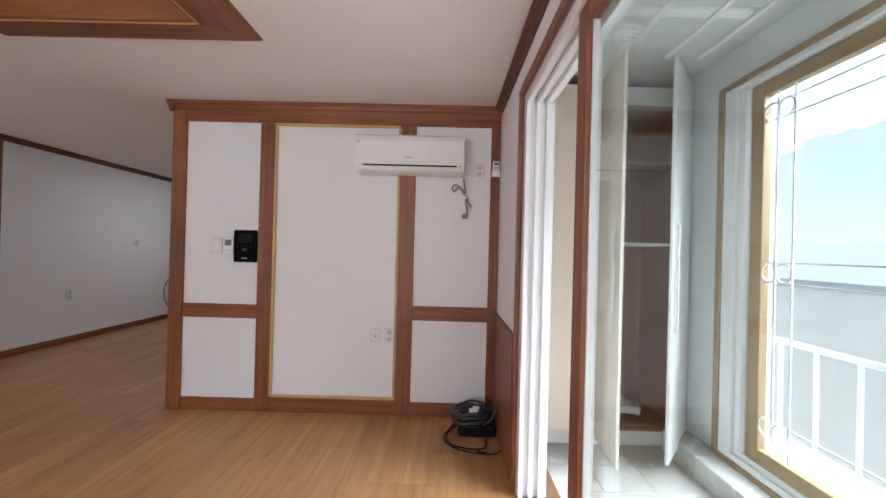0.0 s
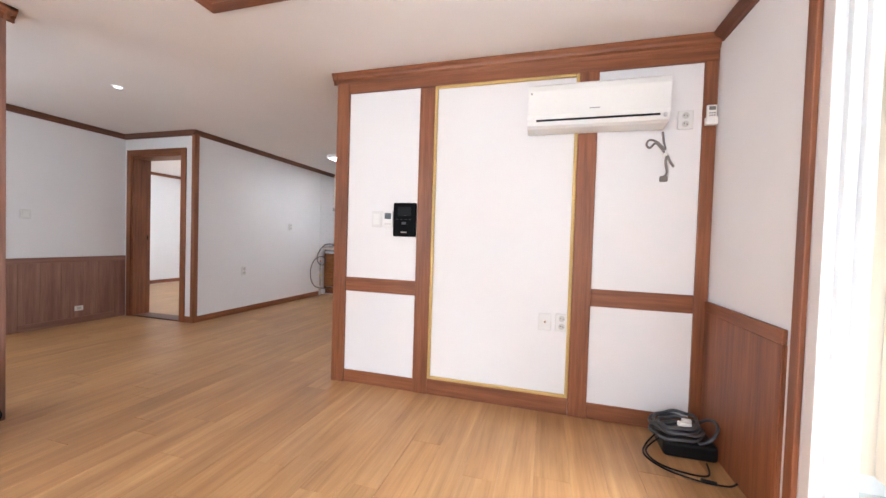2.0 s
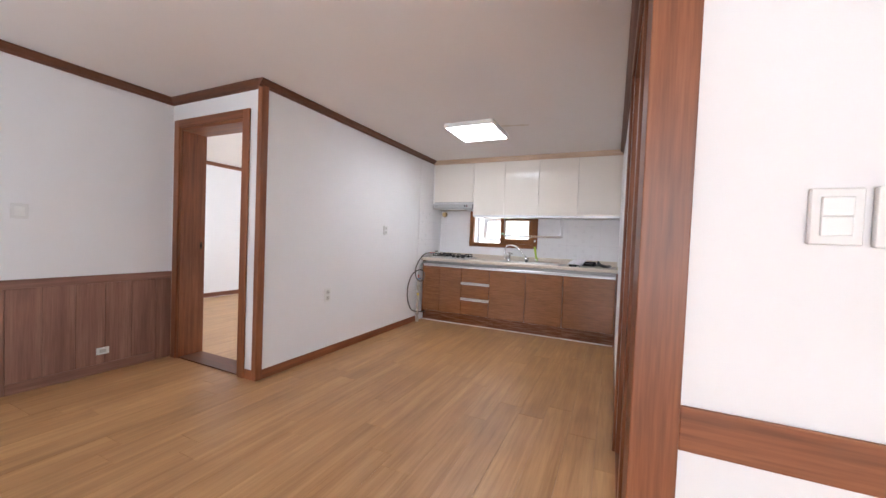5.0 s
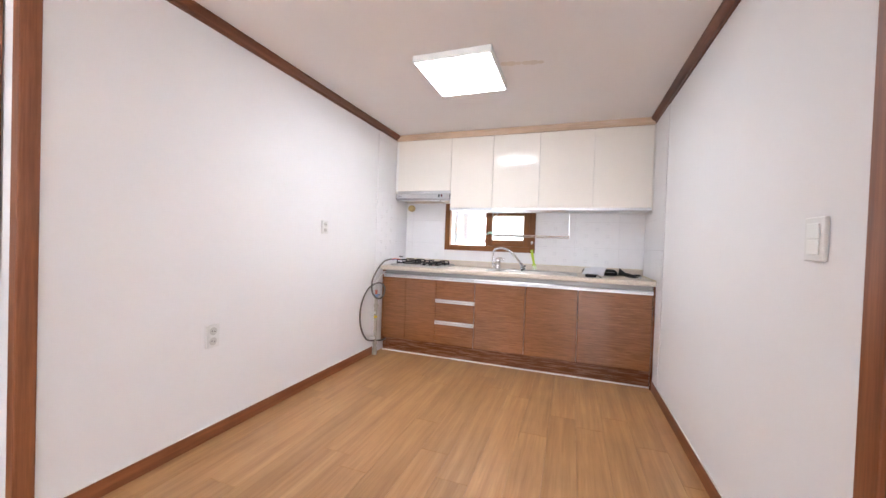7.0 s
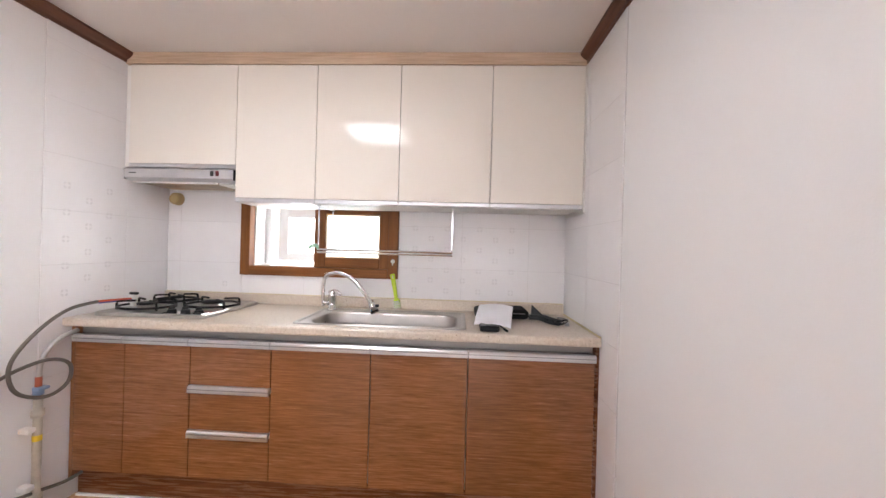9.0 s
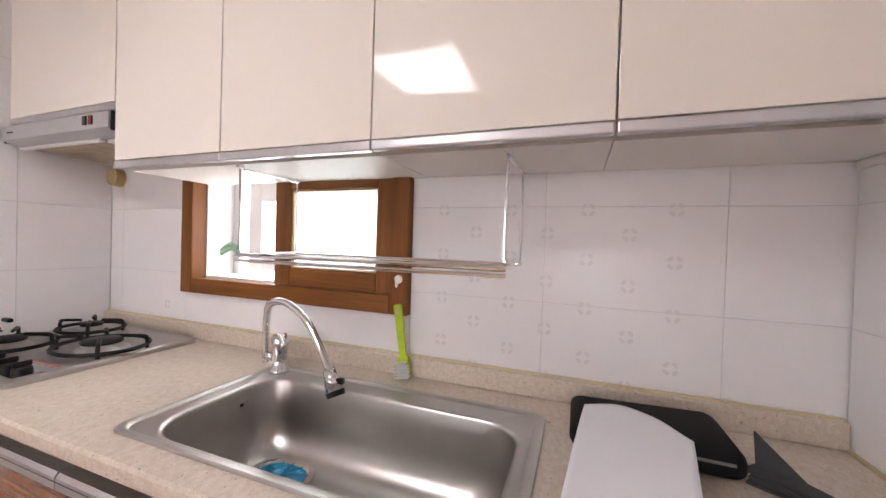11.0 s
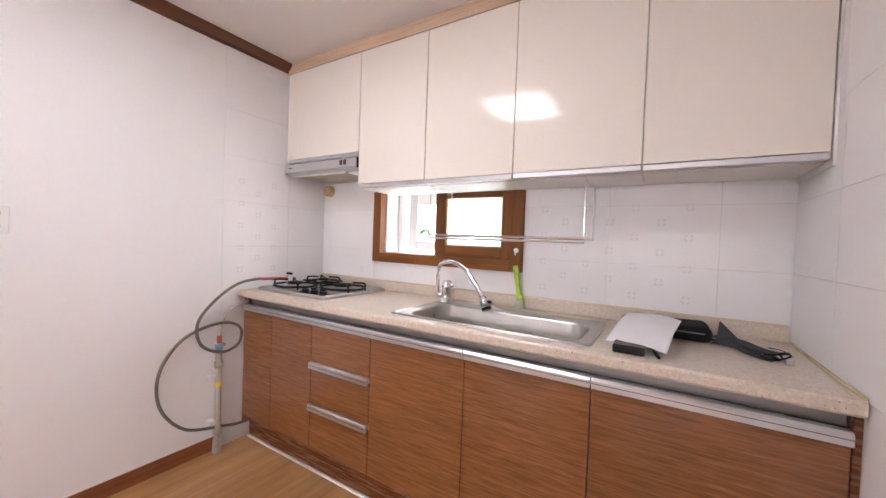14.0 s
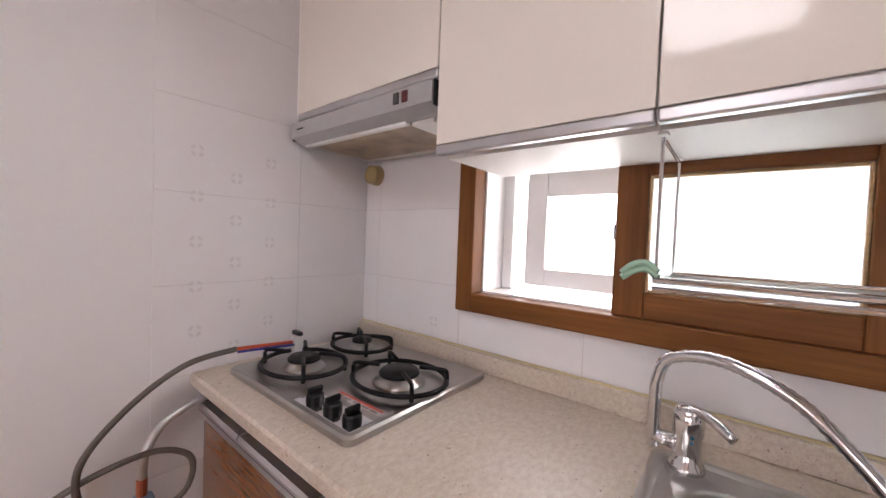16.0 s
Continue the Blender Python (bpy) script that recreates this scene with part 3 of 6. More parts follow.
lathe(bm, (0, 0, 0), [(0.07, 0.70), (0.16, 0.73), (0.25, 0.79), (0.27, 0.83), (0.255, 0.835), (0.22, 0.80), (0.05, 0.745)], 28)
bmesh.ops.transform(bm, matrix=Matrix.Translation((-6.62, 2.33, 0)) @ Matrix.Diagonal((1, 0.8, 1, 1)), verts=bm.verts)
CERAMIC = plain("white_ceramic", (0.72, 0.74, 0.75), 0.12, 0, 0.02)
smooth(part("bowl", bm, CERAMIC, bs))
smooth(part("pedestal", lathe(bmesh.new(), (-6.62, 2.36, 0), [(0.11, -0.03), (0.10, 0.05), (0.085, 0.4), (0.10, 0.69), (0.10, 0.72)], 20), CERAMIC, bs))
bm = cyl(bmesh.new(), (-6.62, 2.47, 0.82), (-6.62, 2.47, 0.93), 0.022)
tube(bm, spline([(-6.62, 2.47, 0.89), (-6.62, 2.38, 0.91), (-6.62, 2.33, 0.89)], 5), 0.012)
part("tap", bm, CHROME, bs, "chrome tap")
bm = tube(bmesh.new(), spline([(-6.74, 2.53, 0.45), (-6.74, 2.45, 0.45), (-6.70, 2.42, 0.55), (-6.68, 2.42, 0.70)], 6), 0.012)
part("supply_hose", bm, CHROME, bs)
tr = thing("towel_rail", (-6.5, 2.51, 1.45), "dark steel towel rail across the bathroom wall", "towel rail")
bm = cyl(bmesh.new(), (-7.0, 2.49, 1.45), (-6.05, 2.49, 1.45), 0.009)
part("rail", bm, BLACK, tr)
for x in (-7.0, -6.05):
    part("bracket", B(x - 0.012, x + 0.012, 2.48, 2.5415, 1.435, 1.465, 0.003), BLACK, tr)

# ---- sliding balcony door ----
sd = thing("door_balcony_frame", (XR, 0, 0), "white plastic sliding door frame with brown timber casing", "door frame", "", "structure")
part("casing", B(XR - 0.022, XR - 0.002, SY1 + 0.0, SY1 + 0.05, 0, SZ + 0.05, 0.004), WOOD["z"], sd)
part("casing", B(XR - 0.022, XR - 0.002, SY0 - 0.05, SY1 - 0.001, SZ, SZ + 0.05, 0.004), WOOD["y"], sd)
for k in range(3):
    a = XR + 0.0 + k * 0.0495
    part("jamb_track", B(a, a + 0.026, SY1 - 0.05, SY1, 0, SZ, 0.003), PVC, sd)
    part("jamb_web", B(a + 0.026, a + 0.0495 - 0.0005, SY1 - 0.028, SY1, 0, SZ), PVC, sd)
    part("head_track", B(a, a + 0.026, SY0, SY1 - 0.0505, SZ - 0.05, SZ, 0.003), PVC, sd)
    part("sill_track", B(a, a + 0.016, SY0, SY1 - 0.0505, 0, 0.032, 0.003), PVC, sd)
part("head_web", B(XR + 0.027, XR + 0.15, SY0, SY1 - 0.0505, SZ - 0.022, SZ - 0.001), PVC, sd)
part("sill", B(XR, XR + 0.15, SY0, SY1 - 0.0505, -0.02, 0.008), PVC, sd)


def sash(name, x0, x1, y0, y1, inside, outside, label):
    d = thing(name, ((x0 + x1) / 2, (y0 + y1) / 2, 0.03), label, "sliding door")
    m = x0 + 0.018
    for a, b in ((y0, y0 + 0.075), (y1 - 0.075, y1)):
        part("stile_inside", B(x0, m, a, b, 0.033, SZ - 0.03, 0.004), inside, d)
        part("stile_outside", B(m + 0.0003, x1, a, b, 0.033, SZ - 0.03, 0.004), outside, d)
    for a, b in ((0.033, 0.12), (SZ - 0.11, SZ - 0.03)):
        part("rail", B(x0 + 0.002, x1 - 0.002, y0 + 0.0752, y1 - 0.0752, a, b, 0.004), inside, d)
    g = part("pane", B(m - 0.002, m + 0.003, y0 + 0.0752, y1 - 0.0752, 0.1205, SZ - 0.1105), CLEAR, d)
    g.visible_shadow = False
    return d


GOLD = plain("tan_frame_film", (0.36, 0.25, 0.14), 0.4, 0.2)
sash("sliding_door", XR + 0.012, XR + 0.052, -0.79, 0.68, WOOD["z"], PVC, "brown-faced glazed sliding door left half open")
sash("sliding_door", XR + 0.068, XR + 0.108, -0.66, 0.795, PVC, PVC, "glazed sliding door slid behind the brown one")

# ---- balcony ----
XO = 1.93
bm = bmesh.new()
box(bm, XO, XO + 0.2, 1.60, 2.7, -0.3, 2.6)
box(bm, XO, XO + 0.2, -2.6, 1.60, -0.3, 0.13)
box(bm, XO, XO + 0.2, -2.6, 1.60, 2.2, 2.6)
box(bm, XO, XO + 0.2, -2.6, -2.2, 0.13, 2.2)
box(bm, XR + 0.15, XO, 2.58, 2.7, -0.3, 2.6)
box(bm, XR + 0.15, XO, -2.5, -2.3, -0.3, 2.6)
BALWALL = painted("balcony_paint", (0.76, 0.79, 0.79), 0.8, 0.2, 150, 0.04)
structure("wall_balcony", bm, BALWALL, "white painted balcony walls", "wall")
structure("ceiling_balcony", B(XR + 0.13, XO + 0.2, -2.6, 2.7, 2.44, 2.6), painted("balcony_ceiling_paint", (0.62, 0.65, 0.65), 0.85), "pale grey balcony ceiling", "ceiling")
structure("floor_balcony", B(XR + 0.15, XO, -2.3, 2.58, -0.3, -0.068), GROUT, "grey tiled balcony floor", "floor")
fb = bpy.data.objects["floor_balcony"]
led = structure("sill_balcony", B(1.765, XO, -2.3, 1.98, -0.067, 0.07), GROUT, "low tiled ledge under the balcony window", "sill")
cw = thing("window_balcony", (XO, 0.2, 0.13), "tan and white sliding window with thin white glazing lattice", "window", "", "structure")
part("outer_frame", B(XO - 0.035, XO - 0.002, 1.683, 1.722, 0.075, 2.23, 0.004), GOLD, cw)
part("outer_frame", B(XO - 0.035, XO - 0.002, -2.25, 1.6825, 2.198, 2.23, 0.004), GOLD, cw)
part("outer_frame", B(XO - 0.035, XO - 0.002, -2.25, 1.6825, 0.075, 0.100, 0.004), GOLD, cw)
part("inner_frame", B(XO - 0.024, XO - 0.002, 1.600, 1.6825, 0.1005, 2.1975, 0.003), PVC, cw)
part("inner_frame", B(XO - 0.024, XO - 0.002, -2.25, 1.5995, 2.165, 2.1975, 0.003), PVC, cw)
part("inner_frame", B(XO - 0.024, XO - 0.002, -2.25, 1.5995, 0.1005, 0.135, 0.003), PVC, cw)
for k in range(3):
    a = XO + k * 0.06
    part("track", B(a, a + 0.03, 1.56, 1.599, 0.131, 2.199, 0.003), PVC, cw)
    part("head_track", B(a, a + 0.03, -2.2, 1.5598, 2.165, 2.199, 0.003), PVC, cw)
    part("sill_track", B(a, a + 0.03, -2.2, 1.5598, 0.131, 0.16, 0.003), PVC, cw)


def lattice_sash(x, y0, y1):
    s = part("sash_stile", B(x, x + 0.045, y1 - 0.075, y1, 0.162, 2.16, 0.004), GOLD, cw)
    part("sash_stile", B(x, x + 0.045, y0, y0 + 0.075, 0.162, 2.16, 0.004), GOLD, cw)
    for a, b in ((0.162, 0.235), (2.085, 2.16)):
        part("sash_rail", B(x, x + 0.045, y0 + 0.0752, y1 - 0.0752, a, b, 0.004), GOLD, cw)
    g = part("pane", B(x + 0.02, x + 0.026, y0 + 0.0752, y1 - 0.0752, 0.2352, 2.0848), CLEAR, cw)
    g.visible_shadow = False
    bars = part("glazing_bar", B(x + 0.008, x + 0.014, y1 - 0.150, y1 - 0.142, 0.236, 2.084), PVC, cw, "thin white glazing bar")
    w = 0.008
    for yy in (y1 - 0.240,):
        part("glazing_bar", B(x + 0.008, x + 0.014, yy, yy + w, 0.236, 2.084), PVC, cw)
    for zz in (0.322, 0.402, 1.102, 1.206, 1.938, 2.023):
        part("glazing_bar", B(x + 0.0145, x + 0.0195, y0 + 0.076, y1 - 0.076, zz, zz + w), PVC, cw)
    for zz in (0.362, 1.154, 1.981):
        for yy in (y1 - 0.191, y1 - 0.112):
            pts = [(x + 0.010, yy + 0.042 * math.cos(k * math.tau / 8 + 0.39), zz + 0.004 + 0.048 * math.sin(k * math.tau / 8 + 0.39)) for k in range(8)]
            part("lattice_ring", tube(bmesh.new(), pts, 0.005, 6, True), PVC, cw)


lattice_sash(XO + 0.004, 0.2, 1.525)
lattice_sash(XO + 0.064, -1.15, 0.26)
lattice_sash(XO + 0.004, -2.2, -1.09)
structure("seal_balcony_window", B(XO + 0.05, XO + 0.058, 1.529, 1.558, 0.165, 2.16), plain("blue_grey_gasket", (0.12, 0.15, 0.22), 0.6), "dark brush seal beside the sash", "trim")

# outside
rail = thing("balcony_railing", (2.42, 0, 0.0), "pale steel guard railing outside the window", "railing")
RAILP = plain("pale_rail_paint", (0.62, 0.68, 0.70), 0.5)
part("top_rail", B(2.40, 2.44, -2.6, 2.6, 0.70, 0.73, 0.005), RAILP, rail)
part("bottom_rail", B(2.40, 2.44, -2.6, 2.6, 0.10, 0.13, 0.005), RAILP, rail)
for i in range(24):
    part("baluster", B(2.413, 2.427, -2.56 + i * 0.22, -2.540 + i * 0.22, 0.131, 0.699), RAILP, rail)
part("deck", B(2.131, 2.55, -2.6, 2.6, -0.35, 0.02), BALWALL, rail)
structure("ground", B(-900, 900, -900, 900, -3.4, -3.2), painted("pale_concrete_yard", (0.80, 0.82, 0.82), 0.9, 0.1, 3), "pale concrete ground outside", "ground")
bm = bmesh.new()
random.seed(3)
ytop, cols = -160.0, []
while ytop < 260:
    wide, high = random.uniform(3.5, 9), random.uniform(24, 39)
    cols += [(ytop, high), (ytop + wide * 0.96, high + random.uniform(-0.6, 0.6))]
    ytop += wide
cols = [(bm.verts.new((95, y, -3.2)), bm.verts.new((95, y, z))) for y, z in cols]
for (a, b), (c, d) in zip(cols, cols[1:]):
    bm.faces.new((a, c, d, b))
# Distance haze is painted in pale tones, and the sheet glows by itself
HAZE, _t, _b = nodes_of("painted_haze", 1.0)
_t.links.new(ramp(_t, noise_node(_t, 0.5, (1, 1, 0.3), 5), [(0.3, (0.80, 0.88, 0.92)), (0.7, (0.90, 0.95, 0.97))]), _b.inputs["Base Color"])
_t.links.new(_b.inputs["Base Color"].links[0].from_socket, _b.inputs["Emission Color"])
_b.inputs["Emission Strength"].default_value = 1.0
structure("backdrop", bm, HAZE, "self-lit row of distant tower blocks in painted haze", "backdrop")

# Added glowing slab for the blown-out white below the blocks, not real mist
structure("backdrop_mist", B(80, 80.5, -200, 300, -3.2, 4.6), glowing("white_glow_band", (0.93, 0.98, 1.0), 1.15), "added glowing white band before the distant blocks", "backdrop")
structure("backdrop_sky", B(118, 119, -220, 420, -3.2, 75), glowing("white_haze_sky", (0.95, 0.98, 1.0), 1.7), "white overcast haze over the hills", "backdrop")
# Plain glowing sheet added so the kitchen window looks out on white
structure("backdrop_kitchen", B(-9.0, 1.0, 8.6, 8.7, -3.2, 6.0), glowing("white_glow_sheet", (1.0, 0.99, 0.97), 1.5), "added glowing white sheet beyond the kitchen window", "backdrop")

cab = thing("balcony_cupboard", (1.4, 2.2, -0.067), "tall white storage cupboard with two doors ajar", "cupboard")
CREAM = painted("cream_cupboard_film", (0.80, 0.70, 0.58), 0.5, 0.03)
WHITEC = painted("white_cupboard_film", (0.78, 0.79, 0.78), 0.45, 0.03)
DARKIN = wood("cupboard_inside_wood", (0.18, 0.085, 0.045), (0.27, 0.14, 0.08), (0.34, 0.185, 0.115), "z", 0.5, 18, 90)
CZ = 2.38
for a, b in ((0.90, 0.918), (1.30, 1.318), (1.905, 1.923)):
    part("side", B(a, b, 2.02, 2.55, 0.03, CZ, 0.001, 1), WHITEC, cab)
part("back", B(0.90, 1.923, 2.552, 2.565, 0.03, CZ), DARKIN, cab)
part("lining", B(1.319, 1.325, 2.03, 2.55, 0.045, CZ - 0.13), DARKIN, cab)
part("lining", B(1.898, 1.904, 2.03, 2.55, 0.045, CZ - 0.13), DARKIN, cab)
part("plinth", B(0.90, 1.923, 2.03, 2.05, -0.067, 0.029), WHITEC, cab)
part("bottom", B(1.3255, 1.8975, 2.03, 2.55, 0.03, 0.048), DARKIN, cab)
part("top", B(1.319, 1.904, 2.02, 2.55, CZ - 0.125, CZ), WHITEC, cab)
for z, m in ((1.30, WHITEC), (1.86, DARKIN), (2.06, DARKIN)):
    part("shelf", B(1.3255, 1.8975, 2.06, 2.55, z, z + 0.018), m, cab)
part("door", B(0.905, 1.298, 2.0, 2.018, 0.035, CZ, 0.002), CREAM, cab, "closed cream cupboard door")


def ajar(hx, hy, ang, wide, m, mirror):
    rot = Matrix.Translation((hx, hy, 0)) @ Matrix.Rotation(radians(ang), 4, "Z")
    bm = B(0, wide, -0.009, 0.009, 0.035, CZ, 0.002)
    bmesh.ops.transform(bm, matrix=rot, verts=bm.verts)
    d = part("door", bm, m, cab)
    bm = B(wide - 0.07, wide - 0.045, 0.026 * mirror - 0.006, 0.026 * mirror + 0.006, 0.78, 1.42, 0.003)
    for z in (0.80, 1.40):
        box(bm, wide - 0.068, wide - 0.047, min(0.010 * mirror, 0.024 * mirror), max(0.010 * mirror, 0.024 * mirror), z - 0.01, z + 0.01)
    bmesh.ops.transform(bm, matrix=rot, verts=bm.verts)
    part("handle", bm, WHITEP, d, "long white bar handle")


ajar(1.30, 1.99, 265, 0.43, CREAM, -1)
ajar(1.915, 1.99, 227, 0.50, WHITEC, 1)
bagp = thing("folded_plastic_bag", (1.55, 2.25, 0.05), "crumpled clear plastic packaging lying in the cupboard", "packaging")
bm = bmesh.new()
bmesh.ops.create_grid(bm, x_segments=14, y_segments=8, size=1, matrix=Matrix.Translation((1.55, 2.25, 0.17)) @ Matrix.Rotation(radians(12), 4, "Y") @ Matrix.Diagonal((0.15, 0.12, 1, 1)))
for v in bm.verts:
    v.co.z += 0.035 * noise.noise(v.co * 14)
bmesh.ops.solidify(bm, geom=bm.faces, thickness=0.05)
part("bundle", bm, plain("milky_film", (0.6, 0.62, 0.62), 0.2), bagp)

dry = thing("ceiling_clothes_rack", (1.3, 1.0, 2.35), "white pulley clothes rack folded up under the balcony ceiling", "clothes rack")
for y in (0.35, 1.12):
    part("arm", B(0.99, 1.62, y - 0.025, y + 0.025, 2.285, 2.305, 0.004), WHITEP, dry)
    for x in (1.14, 1.45):
        part("hanger", cyl(bmesh.new(), (x, y, 2.305), (x, y, 2.445), 0.004), WHITEP, dry)
for x in (1.02, 1.18, 1.42, 1.59):
    part("pole", cyl(bmesh.new(), (x, -0.5, 2.275), (x, 1.45 if x > 1.2 else 1.25, 2.275), 0.011), WHITEP, dry)
part("mount", B(1.1, 1.5, 0.55, 0.85, 2.40, 2.4395, 0.008), WHITEP, dry)
part("cord", tube(bmesh.new(), [(1.06 + 0.07 * math.cos(k * 0.7), 1.14 + 0.05 * math.sin(k * 0.7), 2.24 - 0.0016 * k + 0.014 * math.sin(k * 0.7)) for k in range(42)], 0.004, 6), WHITEP, dry)

# ---- kitchen: tiles of the splash walls are added last ----
kl = thing("ceiling_light", (-3.14, 4.80, H), "square white flat ceiling lamp, switched on", "lamp")
part("frame", B(-3.385, -2.885, 4.49, 5.035, H - 0.045, H - 0.001, 0.006), WHITEP, kl)
part("diffuser", B(-3.37, -2.90, 4.505, 5.02, H - 0.047, H - 0.0452), glowing("lamp_diffuser", (0.95, 0.98, 1.0), 12.0), kl, "glowing white diffuser")
dl = thing("downlight", (-3.74, 2.01, H), "small round recessed ceiling spot, lit", "lamp")
part("ring", lathe(bmesh.new(), (-3.74, 2.01, H), [(0.045, -0.001), (0.045, -0.006), (0.03, -0.008), (0.028, -0.001)], 20), WHITEP, dl)
part("bulb", lathe(bmesh.new(), (-3.74, 2.01, H), [(0.027, -0.002), (0.02, -0.0065), (0.004, -0.008)], 16), glowing("spot_lamp", (0.9, 0.95, 1.0), 4.0), dl)
bm = bmesh.new()
for k in range(6):
    x = -2.86 + k * 0.045
    bmesh.ops.create_circle(bm, cap_ends=True, radius=0.026 + 0.006 * math.sin(k * 2.1), segments=12,
                            matrix=Matrix.Translation((x, 4.745 + 0.008 * k * 0.9, H - 0.0006 - 0.0002 * k)) @ Matrix.Rotation(math.pi, 4, "X"))
structure("stain_ceiling", bm, painted("old_glue_mark", (0.70, 0.63, 0.55), 0.9), "old glue mark on the ceiling paper", "stain")

# wall cupboards
TOP, LOW = 2.222, 1.490
edges = [-3.616, -3.175, -2.724, -2.243, -1.766]
structure("filler_kitchen_top", B(XK + 0.002, XE - 0.002, 6.0, YB - 0.012, TOP + 0.004, H - 0.001), FILLER, "pale timber filler strip above the cupboards", "trim")


def wall_unit(x0, x1, z0, seam):
    u = thing("wall_cabinet", ((x0 + x1) / 2, 6.2, z0), "glossy cream wall cabinet with a plain door", "kitchen cabinet", "kitchen wall cabinets")
    bm = B(x0 + 0.001, x1 - 0.001, 6.045, YB - 0.012, z0 - 0.012, TOP)
    part("body", bm, CARCASS, u)
    part("door", B(x0 + 0.0018, x1 - 0.0018, 5.998, 6.016, z0 + 0.012, TOP - 0.002, 0.0015), GLOSS, u, "high-gloss cream door")
    part("grip_profile", B(x0 + 0.0015, x1 - 0.0015, 5.996, 6.017, z0 - 0.012, z0 + 0.0105, 0.004), ALU, u, "aluminium grip profile")
    return u


wall_unit(-4.222, edges[0], 1.668, True)
for a, b in zip(edges, edges[1:]):
    wall_unit(a, b, LOW, True)
structure("panel_kitchen_upper_right", B(-1.7645, XE - 0.0055, 5.994, YB - 0.012, LOW - 0.03, TOP + 0.003, 0.001, 1), CARCASS, "pale end panel beside the wall cupboards", "trim")
structure("filler_kitchen_left", B(XK + 0.002, -4.224, 6.012, 6.03, 1.66, TOP), CARCASS, "pale filler strip beside the cupboards", "trim")

hood = thing("cooker_hood", (-3.92, 6.1, 1.59), "slim grey cooker hood under the wall cabinet", "cooker hood")
sec = [(5.985, 1.600), (5.985, 1.648), (6.0, 1.652), (6.31, 1.652), (6.31, 1.585), (6.02, 1.585)]
part("body", extrude_profile(bmesh.new(), sec, "x", -4.235, -3.622), plain("silver_grey_paint", (0.50, 0.50, 0.51), 0.35, 0.4), hood)
part("filter", B(-4.19, -3.74, 6.04, 6.27, 1.578, 1.5845, 0.002), plain("greasy_filter", (0.52, 0.40, 0.27), 0.4, 0.3, 0.6, 11), hood, "greasy brown filter plate")
part("filter_rim", B(-3.735, -3.66, 6.04, 6.27, 1.574, 1.5845, 0.002), WHITEP, hood)
part("end_cap", B(-3.6215, -3.618, 5.99, 6.08, 1.592, 1.65), BLACK, hood)
for x, c in ((-3.745, (0.03, 0.03, 0.03)), (-3.715, (0.11, 0.008, 0.01))):
    part("switch", B(x, x + 0.018, 5.979, 5.9848, 1.612, 1.640, 0.002), plain("switch_" + ("red" if c[0] > 0.05 else "dark"), c, 0.3), hood)
part("badge", B(-4.205, -4.165, 5.984, 5.9849, 1.622, 1.627), BLACK, hood)
part("end_cap", B(-4.2385, -4.2352, 5.99, 6.08, 1.592, 1.65), BLACK, hood)
for y0, y1 in ((6.022, 6.0395), (6.2705, 6.300)):
    part("filter_rim", B(-4.22, -3.74, y0, y1, 1.576, 1.5845, 0.002), WHITEP, hood)
vc = thing("vent_cap", (-4.196, YB - 0.02, 1.53), "round yellowed plastic pipe cap on the tiles", "pipe cap")
bm = cyl(bmesh.new(), (-4.19, YB - 0.011, 1.525), (-4.19, YB - 0.045, 1.525), 0.04, 0.036, 20)
part("cap", bm, plain("yellowed_plastic", (0.47, 0.34, 0.16), 0.4), vc)
part("rim", cyl(bmesh.new(), (-4.19, YB - 0.0445, 1.525), (-4.19, YB - 0.050, 1.525), 0.028, 0.024, 20), plain("ochre_plastic", (0.55, 0.42, 0.2), 0.4), vc)

# base cupboards
bedges = [-4.215, -3.965, -3.642, -3.252, -2.785, -2.340, -1.775]
DT, DB = 0.782, 0.150
DARKALU = plain("dark_aluminium", (0.20, 0.20, 0.20), 0.5, 0.6)


def grip(bm_parent, x0, x1, z):
    sec = [(5.722, z - 0.012), (5.722, z + 0.012), (5.728, z + 0.020), (5.752, z + 0.020), (5.752, z + 0.012), (5.735, z + 0.008), (5.735, z - 0.012)]
    part("grip_profile", extrude_profile(bmesh.new(), sec, "x", x0 + 0.002, x1 - 0.002), ALU, bm_parent, "aluminium grip profile")
    # Dark strip on the grip's face paints the shade of a groove
    part("groove", B(x0 + 0.002, x1 - 0.002, 5.7212, 5.7219, z + 0.003, z + 0.0055), DARKALU, bm_parent)


for i, (a, b) in enumerate(zip(bedges, bedges[1:])):
    drawers = i == 2
    u = thing("drawer_unit" if drawers else "base_cabinet", ((a + b) / 2, 6.0, 0.14), "brown wood-grain base unit with three drawers" if drawers else "brown wood-grain base cabinet with a plain door",
              "kitchen cabinet", "kitchen base cabinets")
    sink_here = b > -3.3 and a < -2.3
    part("body", B(a + 0.001, b - 0.001, 5.785, 6.30, 0.14, 0.64 if sink_here else 0.795), CARCASS, u)
    if drawers:
        for z0, z1 in ((0.585, DT), (0.375, 0.565), (DB, 0.355)):
            dr = part("drawer", B(a + 0.0025, b - 0.0025, 5.74, 5.758, z0, z1 - 0.013, 0.0015), CABWOOD, u)
            grip(dr, a, b, z1)
    else:
        d = part("door", B(a + 0.0015, b - 0.0015, 5.74, 5.758, DB, DT - 0.013, 0.0015), CABWOOD, u)
        grip(d, a, b, DT)
structure("panel_kitchen_left", B(-4.235, -4.217, 5.742, 6.30, 0.10, 0.838, 0.001, 1), CABWOOD_Y, "brown end panel of the base units", "trim")
